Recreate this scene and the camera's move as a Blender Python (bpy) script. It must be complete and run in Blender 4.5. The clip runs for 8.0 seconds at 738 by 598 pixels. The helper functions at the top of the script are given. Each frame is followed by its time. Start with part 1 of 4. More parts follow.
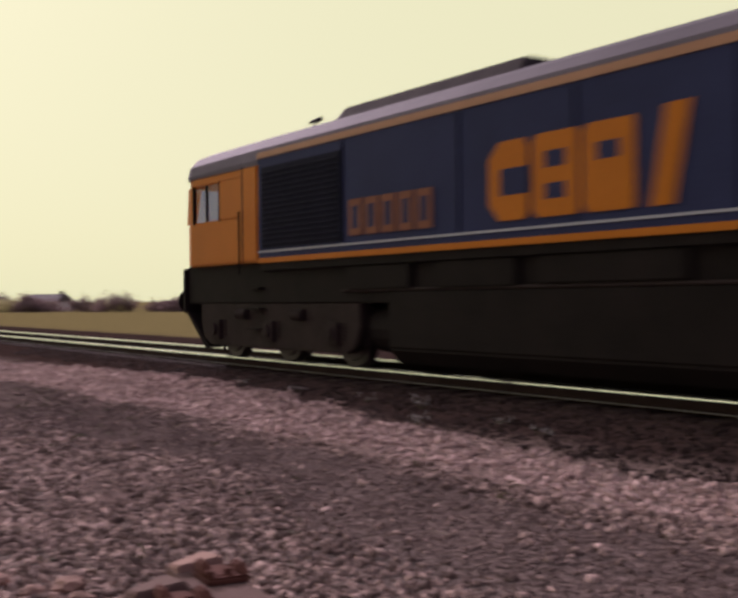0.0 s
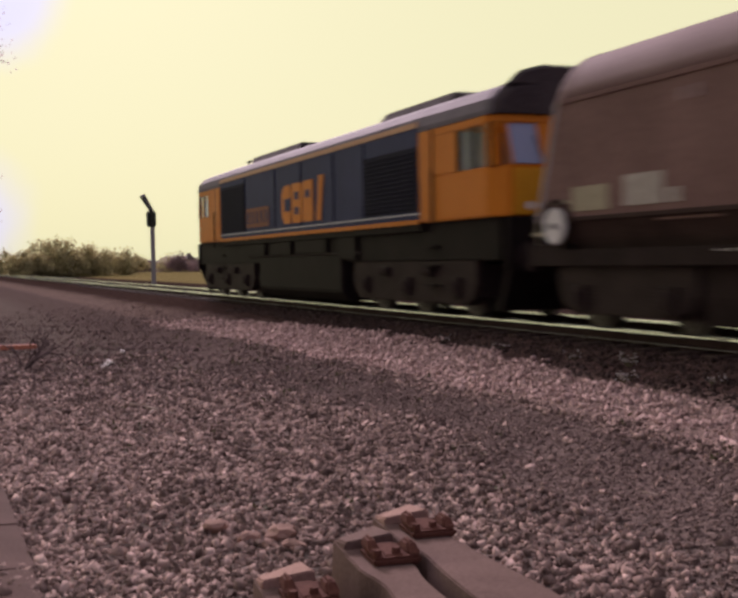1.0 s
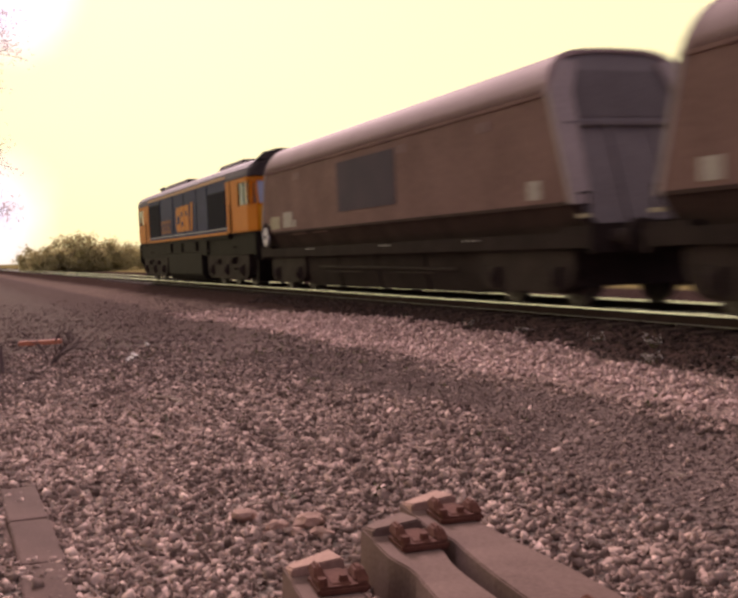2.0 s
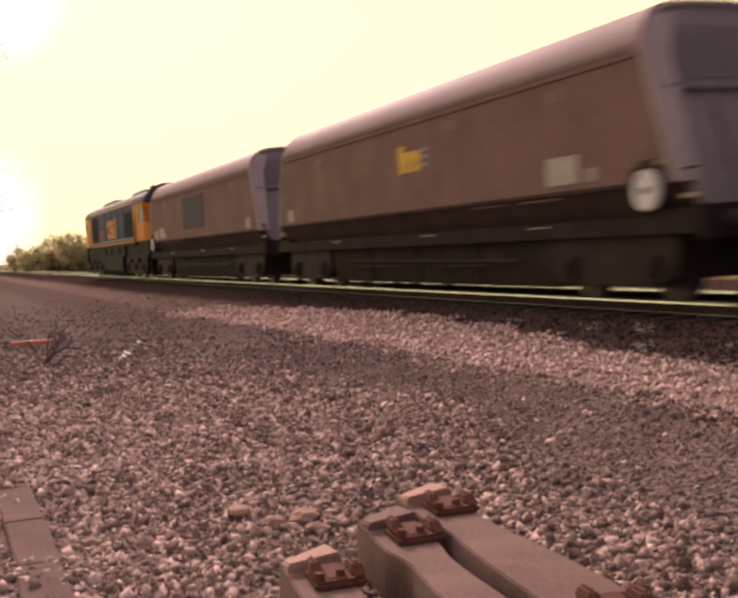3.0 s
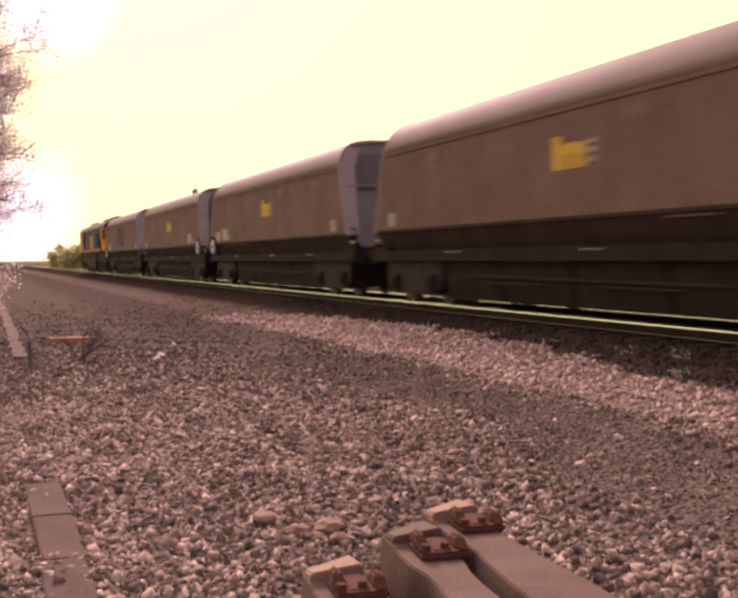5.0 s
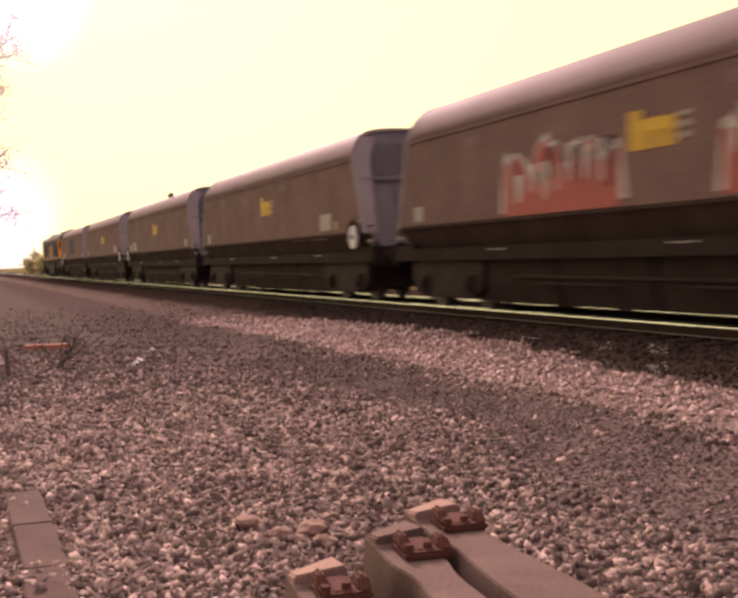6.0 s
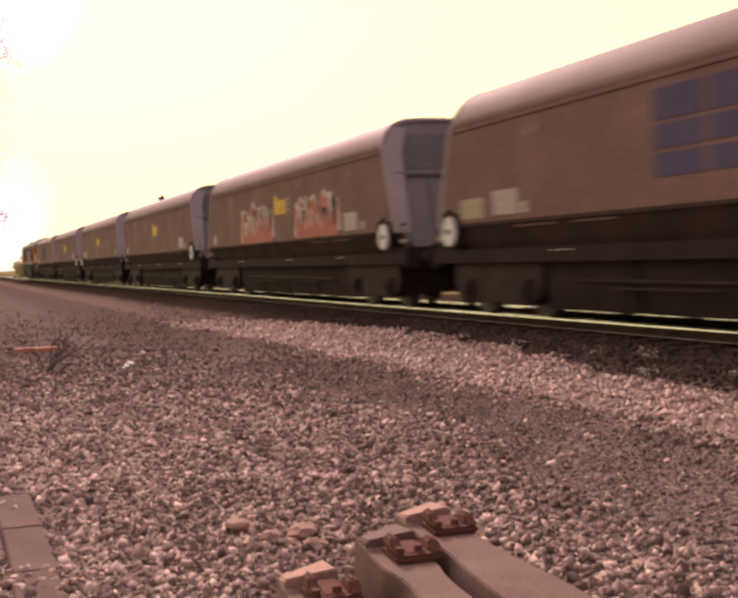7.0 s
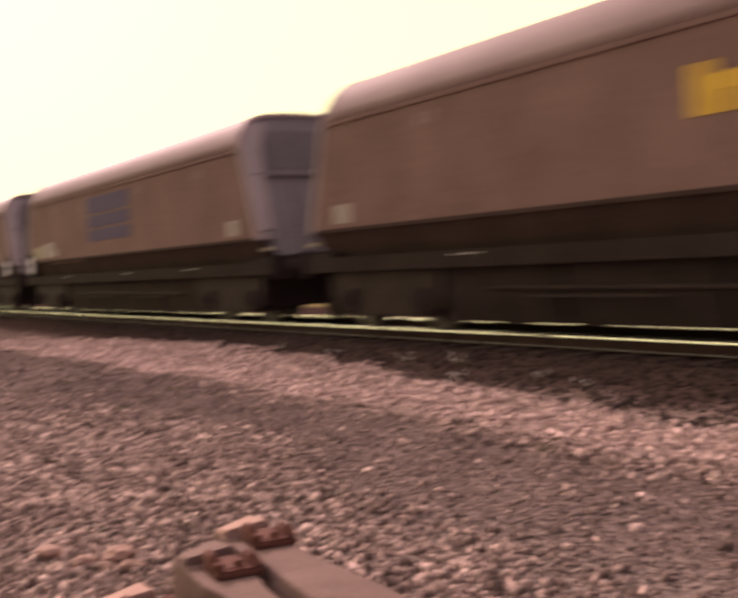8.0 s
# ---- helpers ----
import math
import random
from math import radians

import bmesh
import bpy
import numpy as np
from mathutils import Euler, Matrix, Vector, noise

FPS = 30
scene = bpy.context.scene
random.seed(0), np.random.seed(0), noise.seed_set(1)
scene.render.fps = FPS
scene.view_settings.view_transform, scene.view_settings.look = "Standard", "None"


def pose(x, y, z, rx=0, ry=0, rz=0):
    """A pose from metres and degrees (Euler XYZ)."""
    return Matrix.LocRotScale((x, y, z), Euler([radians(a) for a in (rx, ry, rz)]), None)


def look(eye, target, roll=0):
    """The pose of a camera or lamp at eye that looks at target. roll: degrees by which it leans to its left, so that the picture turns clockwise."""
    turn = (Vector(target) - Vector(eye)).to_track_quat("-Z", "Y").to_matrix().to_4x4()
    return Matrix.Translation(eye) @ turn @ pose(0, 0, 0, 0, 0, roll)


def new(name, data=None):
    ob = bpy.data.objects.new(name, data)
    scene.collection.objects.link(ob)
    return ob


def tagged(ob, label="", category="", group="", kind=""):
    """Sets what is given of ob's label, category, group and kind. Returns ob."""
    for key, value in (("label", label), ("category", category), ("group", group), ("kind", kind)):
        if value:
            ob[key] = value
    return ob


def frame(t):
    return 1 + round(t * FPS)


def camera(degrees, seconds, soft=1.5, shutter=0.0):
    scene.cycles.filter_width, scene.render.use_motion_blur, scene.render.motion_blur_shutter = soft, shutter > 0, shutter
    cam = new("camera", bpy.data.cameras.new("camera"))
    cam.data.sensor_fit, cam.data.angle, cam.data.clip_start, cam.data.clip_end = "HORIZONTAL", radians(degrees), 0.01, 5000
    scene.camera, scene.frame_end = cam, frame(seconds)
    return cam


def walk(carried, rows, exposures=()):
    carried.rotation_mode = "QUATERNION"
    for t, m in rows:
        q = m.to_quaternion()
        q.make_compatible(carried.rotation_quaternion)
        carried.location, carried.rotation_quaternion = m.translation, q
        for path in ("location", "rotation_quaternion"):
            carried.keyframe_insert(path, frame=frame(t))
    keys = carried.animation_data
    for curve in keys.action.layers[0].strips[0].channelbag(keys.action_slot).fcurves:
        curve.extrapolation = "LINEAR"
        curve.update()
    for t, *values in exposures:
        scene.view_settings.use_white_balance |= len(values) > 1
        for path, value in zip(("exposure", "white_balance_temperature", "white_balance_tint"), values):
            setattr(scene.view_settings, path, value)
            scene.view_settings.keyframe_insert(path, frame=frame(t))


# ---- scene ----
# ---- camera: held by hand beside the line, eye a metre above the rails ----
EYE = 1.061
NEAR_RAIL = 9.018
TRACK = NEAR_RAIL + 0.755
SPEED = 16.156
LOCO_X = -9.667
WAGON_GAP = 18.544
WAGON_MID = 19.98
GROUND = -0.5

cam = camera(37.645, 8.0, soft=3.2, shutter=0.6)


def aim(yaw, pitch, roll):
    """A pose at the eye: heading left of straight-at-the-line, tilt, lean."""
    return pose(0, 0, EYE, 90 + pitch, 0, yaw) @ pose(0, 0, 0, 0, 0, roll)


walk(cam, [
    (0.0, aim(56.948, -0.007, -0.544)),
    (0.2, aim(60.446, -0.021, -0.800)),
    (0.3, aim(62.646, -0.120, -0.900)),
    (0.5, aim(65.257, -0.089, -1.130)),
    (0.7, aim(67.155, -0.633, -1.170)),
    (1.0, aim(67.676, -2.117, -1.204)),
    (1.5, aim(68.029, -2.711, -0.899)),
    (1.7, aim(68.439, -2.720, -1.487)),
    (2.8, aim(68.687, -3.094, -4.337)),
    (3.0, aim(68.462, -3.076, -3.665)),
    (3.5, aim(68.116, -3.339, -2.639)),
    (4.0, aim(70.209, -3.127, -1.315)),
    (4.5, aim(70.661, -2.685, -1.820)),
    (4.7, aim(70.483, -2.377, -1.004)),
    (6.0, aim(69.169, -2.334, -2.060)),
    (6.5, aim(68.838, -2.451, -2.422)),
    (7.0, aim(68.672, -2.185, -2.016)),
    (7.4, aim(67.399, -2.467, -1.500)),
    (7.5, aim(65.894, -2.578, -1.363)),
    (7.8, aim(62.85, -2.468, -2.350)),
    (7.9, aim(60.85, -2.290, -2.800)),
    (8.0, aim(58.780, -2.030, -3.250)),
], exposures=[(0.0, -0.56, 5600, 31), (0.7, -0.55, 5650, 30), (1.1, -0.5, 5800, 30), (1.5, -0.32, 6050, 32), (3.0, 0.12, 6750, 35), (6.0, 0.16, 6800, 35), (8.0, 0.34, 6850, 35)])

# ---- sky and sun: hazy bright evening, the sun ahead along the line and out of view ----
SUN_YAW, SUN_UP = 83.0, 27.0
world = bpy.data.worlds.new("sky")
scene.world = world
world.use_nodes = True
wn, wl = world.node_tree.nodes, world.node_tree.links
wn.clear()
w_out = wn.new("ShaderNodeOutputWorld")
sky = wn.new("ShaderNodeTexSky")
sky.sky_type, sky.sun_disc = "NISHITA", False
sky.sun_elevation, sky.sun_rotation = radians(SUN_UP), radians(-SUN_YAW)
sky.dust_density, sky.air_density = 4.0, 1.0
w_sky = wn.new("ShaderNodeBackground")
w_sky.inputs["Strength"].default_value = 0.10
wl.new(sky.outputs[0], w_sky.inputs[0])
# thin high cloud, pale yellow, with two burnt-white breaks in it near the sun
w_geo = wn.new("ShaderNodeTexCoord")
w_noise = wn.new("ShaderNodeTexNoise")
w_noise.inputs["Scale"].default_value, w_noise.inputs["Detail"].default_value = 14.0, 4.0
wl.new(w_geo.outputs["Generated"], w_noise.inputs["Vector"])


def node_math(tree, op, a, b=0.0):
    m = tree.nodes.new("ShaderNodeMath")
    m.operation = op
    for k, v in enumerate((a, b)):
        if isinstance(v, (int, float)):
            m.inputs[k].default_value = v
        else:
            tree.links.new(v, m.inputs[k])
    return m.outputs[0]


def angle_from(yaw, up):
    d = wn.new("ShaderNodeVectorMath")
    d.operation = "DOT_PRODUCT"
    d.inputs[1].default_value = (-math.sin(radians(yaw)) * math.cos(radians(up)), math.cos(radians(yaw)) * math.cos(radians(up)), math.sin(radians(up)))
    wl.new(w_geo.outputs["Generated"], d.inputs[0])
    return node_math(world.node_tree, "ARCCOSINE", d.outputs["Value"])


w_far = angle_from(97, 7)
w_near = node_math(world.node_tree, "MINIMUM", angle_from(86.5, 13.5), node_math(world.node_tree, "MINIMUM", angle_from(88.6, 2.4), angle_from(91.5, 8)))
w_edge = node_math(world.node_tree, "ADD", w_near, node_math(world.node_tree, "MULTIPLY", node_math(world.node_tree, "SUBTRACT", w_noise.outputs["Fac"], 0.5), 0.035))
w_ramp = wn.new("ShaderNodeValToRGB")
w_ramp.color_ramp.elements[0].position, w_ramp.color_ramp.elements[0].color = 0.0, (1.13, 1.11, 0.535, 1)
w_ramp.color_ramp.elements[1].position, w_ramp.color_ramp.elements[1].color = 1.0, (0.3, 0.275, 0.33, 1)
for at, colour in ((0.4, (1.13, 1.11, 0.535)), (0.45, (0.68, 0.65, 0.5)), (0.52, (0.32, 0.29, 0.335))):
    w_ramp.color_ramp.elements.new(at).color = (*colour, 1)
wl.new(node_math(world.node_tree, "MULTIPLY", w_far, 1 / math.pi), w_ramp.inputs[0])
w_up = wn.new("ShaderNodeSeparateXYZ")
wl.new(w_geo.outputs["Generated"], w_up.inputs[0])
w_high = wn.new("ShaderNodeMapRange")
w_high.interpolation_type = "SMOOTHSTEP"
w_high.inputs["From Min"].default_value, w_high.inputs["From Max"].default_value = 0.36, 0.75
wl.new(w_up.outputs["Z"], w_high.inputs["Value"])
w_grey = wn.new("ShaderNodeMix")
w_grey.data_type = "RGBA"
w_grey.inputs[7].default_value = (0.6, 0.555, 0.5, 1)
wl.new(w_high.outputs[0], w_grey.inputs["Factor"])
wl.new(w_ramp.outputs[0], w_grey.inputs[6])
w_open = wn.new("ShaderNodeMapRange")
w_open.interpolation_type = "SMOOTHSTEP"
w_open.inputs["From Min"].default_value, w_open.inputs["From Max"].default_value = radians(4.4), radians(1.2)
wl.new(w_edge, w_open.inputs["Value"])
w_white = wn.new("ShaderNodeMix")
w_white.data_type = "RGBA"
w_white.inputs[7].default_value = (0.96, 0.98, 1.05, 1)
wl.new(w_open.outputs[0], w_white.inputs["Factor"])
wl.new(w_grey.outputs[2], w_white.inputs[6])
w_cloud = wn.new("ShaderNodeBackground")
w_cloud.inputs["Strength"].default_value = 1.12
wl.new(w_white.outputs[2], w_cloud.inputs[0])
w_mix = wn.new("ShaderNodeMixShader")
w_mix.inputs[0].default_value = 0.95
wl.new(w_sky.outputs[0], w_mix.inputs[1])
wl.new(w_cloud.outputs[0], w_mix.inputs[2])
wl.new(w_mix.outputs[0], w_out.inputs[0])

sun = new("sun", bpy.data.lights.new("sun", "SUN"))
sun.data.energy, sun.data.angle, sun.data.color = 4.5, radians(18.0), (1.0, 0.79, 0.71)
sun.matrix_world = look((-math.sin(radians(SUN_YAW)), math.cos(radians(SUN_YAW)), math.tan(radians(SUN_UP))), (0, 0, 0))


# ---- materials ----
def surface(name, dark, light, scale=3.0, rough=0.7, metal=0.0, bump=0.1, grain=60.0, island=0.0, lean=0.5, coat=0.0, gloss=0.5):
    """Two colours mixed at two scales, with fine relief. island: how much each loose piece differs."""
    m = bpy.data.materials.new(name)
    m.use_nodes = True
    n, l = m.node_tree.nodes, m.node_tree.links
    b = n["Principled BSDF"]
    tc = n.new("ShaderNodeTexCoord")
    big, fine = n.new("ShaderNodeTexNoise"), n.new("ShaderNodeTexNoise")
    big.inputs["Scale"].default_value, big.inputs["Detail"].default_value = scale, 5.0
    fine.inputs["Scale"].default_value, fine.inputs["Detail"].default_value = grain, 3.0
    for t in (big, fine):
        l.new(tc.outputs["Object"], t.inputs["Vector"])
    mixed = n.new("ShaderNodeMath")
    mixed.operation = "MULTIPLY_ADD"
    mixed.inputs[1].default_value = 0.45
    l.new(fine.outputs["Fac"], mixed.inputs[0])
    half = n.new("ShaderNodeMath")
    half.operation, half.inputs[1].default_value = "MULTIPLY", 0.55
    l.new(big.outputs["Fac"], half.inputs[0])
    l.new(half.outputs[0], mixed.inputs[2])
    last = mixed
    if island:
        geo = n.new("ShaderNodeNewGeometry")
        isl = n.new("ShaderNodeMath")
        isl.operation, isl.inputs[1].default_value = "MULTIPLY_ADD", island
        l.new(geo.outputs["Random Per Island"], isl.inputs[0])
        l.new(mixed.outputs[0], isl.inputs[2])
        last = n.new("ShaderNodeMath")
        last.operation, last.inputs[1].default_value = "SUBTRACT", island / 2
        l.new(isl.outputs[0], last.inputs[0])
    ramp = n.new("ShaderNodeValToRGB")
    e = ramp.color_ramp.elements
    e[0].position, e[0].color = max(0.0, lean - 0.2), (*dark, 1)
    e[1].position, e[1].color = min(1.0, lean + 0.2), (*light, 1)
    l.new(last.outputs[0], ramp.inputs[0])
    l.new(ramp.outputs[0], b.inputs["Base Color"])
    b.inputs["Roughness"].default_value, b.inputs["Metallic"].default_value = rough, metal
    b.inputs["Coat Weight"].default_value, b.inputs["Specular IOR Level"].default_value = coat, gloss
    if bump:
        bp = n.new("ShaderNodeBump")
        bp.inputs["Strength"].default_value, bp.inputs["Distance"].default_value = bump, 0.02
        l.new(mixed.outputs[0], bp.inputs["Height"])
        l.new(bp.outputs[0], b.inputs["Normal"])
    return m


def glass(name, tint):
    m = bpy.data.materials.new(name)
    m.use_nodes = True
    b = m.node_tree.nodes["Principled BSDF"]
    b.inputs["Base Color"].default_value = (*tint, 1)
    b.inputs["Roughness"].default_value, b.inputs["Transmission Weight"].default_value, b.inputs["IOR"].default_value = 0.03, 1.0, 1.15
    return m


def thin(name, dark, light, scale):
    """Leaves and petals: some light comes through them."""
    m = surface(name, dark, light, scale, 0.8, 0, 0, 8, island=0.5)
    n, l = m.node_tree.nodes, m.node_tree.links
    ramp, out, b = n["Color Ramp"], n["Material Output"], n["Principled BSDF"]
    tr, mx = n.new("ShaderNodeBsdfTranslucent"), n.new("ShaderNodeMixShader")
    l.new(ramp.outputs[0], tr.inputs[0])
    mx.inputs[0].default_value = 0.55
    l.new(b.outputs[0], mx.inputs[1])
    l.new(tr.outputs[0], mx.inputs[2])
    l.new(mx.outputs[0], out.inputs[0])
    return m


BLUE = surface("dark_blue_paint", (0.026, 0.03, 0.078), (0.042, 0.049, 0.12), 1.2, 0.6, 0, 0.03, 25, gloss=0.12)
GRILLE = surface("grille_black", (0.008, 0.008, 0.018), (0.018, 0.018, 0.036), 2, 0.8, 0, 0.1, 40, gloss=0.15)
FADED = surface("faded_number_paint", (0.2, 0.075, 0.04), (0.3, 0.12, 0.065), 4, 0.6, 0, 0.03, 30, gloss=0.2)
ORANGE = surface("orange_paint", (0.5, 0.155, 0.004), (0.63, 0.205, 0.007), 1.0, 0.5, 0, 0.03, 25, gloss=0.15)
YELLOW = surface("yellow_paint", (0.6, 0.27, 0.008), (0.72, 0.35, 0.012), 1.5, 0.5, 0, 0.03, 25, gloss=0.2)
CANTRAIL = surface("faded_orange_line", (0.42, 0.2, 0.1), (0.52, 0.26, 0.14), 2, 0.5, 0, 0.03, 30)
ROOF = surface("grey_roof_paint", (0.1, 0.088, 0.1), (0.17, 0.148, 0.165), 1.0, 0.72, 0.0, 0.05, 20, gloss=0.2)
SOOT = surface("sooty_roof", (0.035, 0.028, 0.028), (0.085, 0.068, 0.066), 1.5, 0.85, 0, 0.1, 20, gloss=0.15)
WHITE_LINE = surface("pale_line", (0.4, 0.4, 0.44), (0.52, 0.52, 0.55), 2, 0.5, 0, 0.02, 30)
BLACK = surface("black_underframe", (0.017, 0.0115, 0.01), (0.043, 0.03, 0.0265), 2.5, 0.85, 0, 0.2, 30, gloss=0.12)
LOCO_BLACK = surface("oily_black_paint", (0.008, 0.0056, 0.005), (0.021, 0.0145, 0.013), 2.0, 0.7, 0, 0.2, 30, gloss=0.12)
GREASE = surface("greasy_iron", (0.019, 0.0122, 0.0105), (0.05, 0.034, 0.03), 3, 0.75, 0.0, 0.25, 30, gloss=0.15)
WHEEL = surface("wheel_steel", (0.05, 0.04, 0.035), (0.12, 0.1, 0.09), 4, 0.5, 0.6, 0.1, 30)
TREAD = surface("polished_steel", (0.8, 0.79, 0.79), (0.92, 0.91, 0.91), 6, 0.06, 1.0, 0.0, 40)
GLASS = glass("cab_glass", (0.9, 0.95, 0.97))
# pale blue base paints the sky's reflection into the windscreens
SCREEN = glass("sky_tinted_screen_glass", (0.46, 0.52, 0.68))
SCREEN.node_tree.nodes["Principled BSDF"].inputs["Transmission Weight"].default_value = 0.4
LAMP = surface("lamp_lens", (0.75, 0.74, 0.7), (0.85, 0.84, 0.8), 8, 0.15, 0, 0, 40)
HOPPER = surface("brown_hopper_steel", (0.148, 0.088, 0.078), (0.248, 0.153, 0.136), 0.9, 0.75, 0, 0.12, 14, gloss=0.12)
LID = surface("pale_lid", (0.22, 0.15, 0.148), (0.31, 0.222, 0.217), 0.8, 0.75, 0, 0.06, 12, gloss=0.2)
END_GREY = surface("bluish_end_steel", (0.14, 0.122, 0.122), (0.21, 0.185, 0.185), 1.2, 0.7, 0.0, 0.08, 16, gloss=0.15)
POST = surface("pale_end_post", (0.27, 0.224, 0.215), (0.37, 0.312, 0.3), 2, 0.7, 0, 0.08, 16, gloss=0.15)
END_DARK = surface("dark_end_steel", (0.1, 0.085, 0.085), (0.155, 0.135, 0.135), 1.2, 0.7, 0.0, 0.08, 16, gloss=0.15)
PLATE = surface("white_marking", (0.45, 0.42, 0.38), (0.66, 0.62, 0.56), 5, 0.6, 0, 0.03, 40)
CREAM = surface("cream_marking", (0.25, 0.21, 0.14), (0.38, 0.33, 0.23), 9, 0.6, 0, 0.03, 40)
PANEL = surface("worn_white_panel", (0.25, 0.215, 0.19), (0.46, 0.41, 0.37), 9, 0.6, 0, 0.03, 40)
LOGO_YELLOW = surface("logo_yellow", (0.55, 0.32, 0.02), (0.72, 0.44, 0.03), 5, 0.6, 0, 0.03, 40)
LOGO_BLUE = surface("logo_blue", (0.05, 0.045, 0.11), (0.11, 0.08, 0.15), 3, 0.7, 0, 0.03, 30, gloss=0.2)
LOGO_FAINT = surface("faded_blue_patch", (0.055, 0.045, 0.066), (0.095, 0.072, 0.09), 1.0, 0.7, 0, 0.05, 20, gloss=0.12)
SPRAY_RED = surface("red_spray", (0.3, 0.05, 0.05), (0.45, 0.09, 0.08), 6, 0.6, 0, 0.02, 30)
SPRAY_WHITE = surface("white_spray", (0.38, 0.34, 0.32), (0.6, 0.55, 0.52), 6, 0.6, 0, 0.02, 30)
WHEEL_WHITE = surface("white_handwheel_paint", (0.55, 0.53, 0.52), (0.72, 0.7, 0.69), 6, 0.5, 0, 0.03, 30)
RAIL_RUST = surface("rusty_rail", (0.022, 0.0125, 0.01), (0.055, 0.034, 0.027), 3, 0.9, 0.0, 0.2, 40, gloss=0.1)
# pale tone stands in for sky glint on the foot's upper face
RAIL_FOOT = surface("glint_rail_foot", (0.14, 0.12, 0.115), (0.3, 0.27, 0.26), 5, 0.5, 0.5, 0.1, 40)
RUST = surface("rusty_iron", (0.07, 0.026, 0.018), (0.16, 0.066, 0.046), 8, 0.9, 0.0, 0.35, 60, gloss=0.1)
CONCRETE = surface("weathered_concrete", (0.115, 0.072, 0.06), (0.205, 0.133, 0.111), 3, 0.95, 0, 0.35, 45, gloss=0.1)
CONCRETE_PALE = surface("buried_concrete", (0.085, 0.053, 0.045), (0.165, 0.104, 0.088), 4, 0.95, 0, 0.3, 50, gloss=0.1)
# pale blue behind the panes helps them read as reflecting sky
CAB_LINING = surface("pale_cab_lining", (0.3, 0.32, 0.4), (0.42, 0.44, 0.52), 3, 0.6, 0, 0.02, 30)
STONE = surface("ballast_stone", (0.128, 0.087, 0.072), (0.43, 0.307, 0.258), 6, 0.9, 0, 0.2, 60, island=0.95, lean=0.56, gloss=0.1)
STONE_PALE = surface("pale_ballast_stone", (0.185, 0.128, 0.107), (0.56, 0.405, 0.345), 6, 0.9, 0, 0.2, 60, island=0.95, lean=0.53, gloss=0.1)
STONE_DARK = surface("dusty_ballast_stone", (0.112, 0.077, 0.067), (0.2, 0.142, 0.124), 6, 0.95, 0, 0.2, 60, island=0.5, lean=0.53, gloss=0.1)
STONE_OILY = surface("oily_ballast_stone", (0.026, 0.0165, 0.0135), (0.07, 0.046, 0.038), 6, 0.9, 0, 0.25, 60, island=0.5, lean=0.5, gloss=0.1)
# coal dust plus the shade of downward faces, both in the colour
COAL_SHADE = surface("shaded_coaly_steel", (0.032, 0.02, 0.017), (0.075, 0.049, 0.042), 1.5, 0.85, 0, 0.15, 20, gloss=0.12)
STONE_PINK = surface("clean_ballast_stone", (0.26, 0.172, 0.15), (0.62, 0.445, 0.39), 6, 0.9, 0, 0.2, 60, island=0.7, lean=0.46, gloss=0.1)
BARK = surface("pale_bark", (0.12, 0.085, 0.07), (0.26, 0.2, 0.17), 5, 0.9, 0, 0.3, 40)
TWIG = surface("twig", (0.1, 0.07, 0.065), (0.2, 0.145, 0.14), 5, 0.9, 0, 0.1, 40)
BLOSSOM = thin("pink_blossom", (0.6, 0.46, 0.46), (0.88, 0.76, 0.74), 4)
LEAF = thin("olive_leaf", (0.33, 0.29, 0.14), (0.58, 0.52, 0.27), 0.6)
HEDGE = thin("bare_hedge", (0.16, 0.11, 0.105), (0.3, 0.215, 0.205), 0.4)
GRASS = surface("dry_grass", (0.05, 0.05, 0.016), (0.13, 0.115, 0.045), 3, 0.9, 0, 0, 20, island=0.5)
SIGNAL_GREY = surface("signal_post_paint", (0.25, 0.24, 0.22), (0.36, 0.34, 0.32), 4, 0.5, 0.1, 0.05, 30)
SIGNAL_BLACK = surface("signal_black", (0.015, 0.02, 0.012), (0.04, 0.045, 0.03), 4, 0.7, 0, 0.05, 30)
WALL_PALE = surface("pale_render", (0.5, 0.46, 0.42), (0.65, 0.6, 0.56), 0.5, 0.9, 0, 0.1, 6)
ROOF_SLATE = surface("slate", (0.08, 0.06, 0.06), (0.15, 0.12, 0.12), 0.8, 0.8, 0, 0.1, 8)
TIMBER = surface("rust_red_timber", (0.42, 0.14, 0.07), (0.58, 0.23, 0.13), 6, 0.8, 0, 0.2, 40)
# painted sunlight for the sleeper ends; plain pale tone on the lumps
CONCRETE_SUN_PALE = surface("sunlit_pale_concrete", (0.27, 0.165, 0.13), (0.44, 0.285, 0.23), 5, 0.95, 0, 0.3, 50, gloss=0.1)
STALK = surface("dry_stalk", (0.28, 0.2, 0.16), (0.46, 0.36, 0.3), 6, 0.9, 0, 0.0, 40)


# ---- mesh helpers ----
def box(bm, x0, x1, y0, y1, z0, z1):
    v = [bm.verts.new((x, y, z)) for x in (x0, x1) for y in (y0, y1) for z in (z0, z1)]
    for q in ((0, 1, 3, 2), (4, 6, 7, 5), (0, 4, 5, 1), (2, 3, 7, 6), (0, 2, 6, 4), (1, 5, 7, 3)):
        bm.faces.new([v[i] for i in q])
    return bm


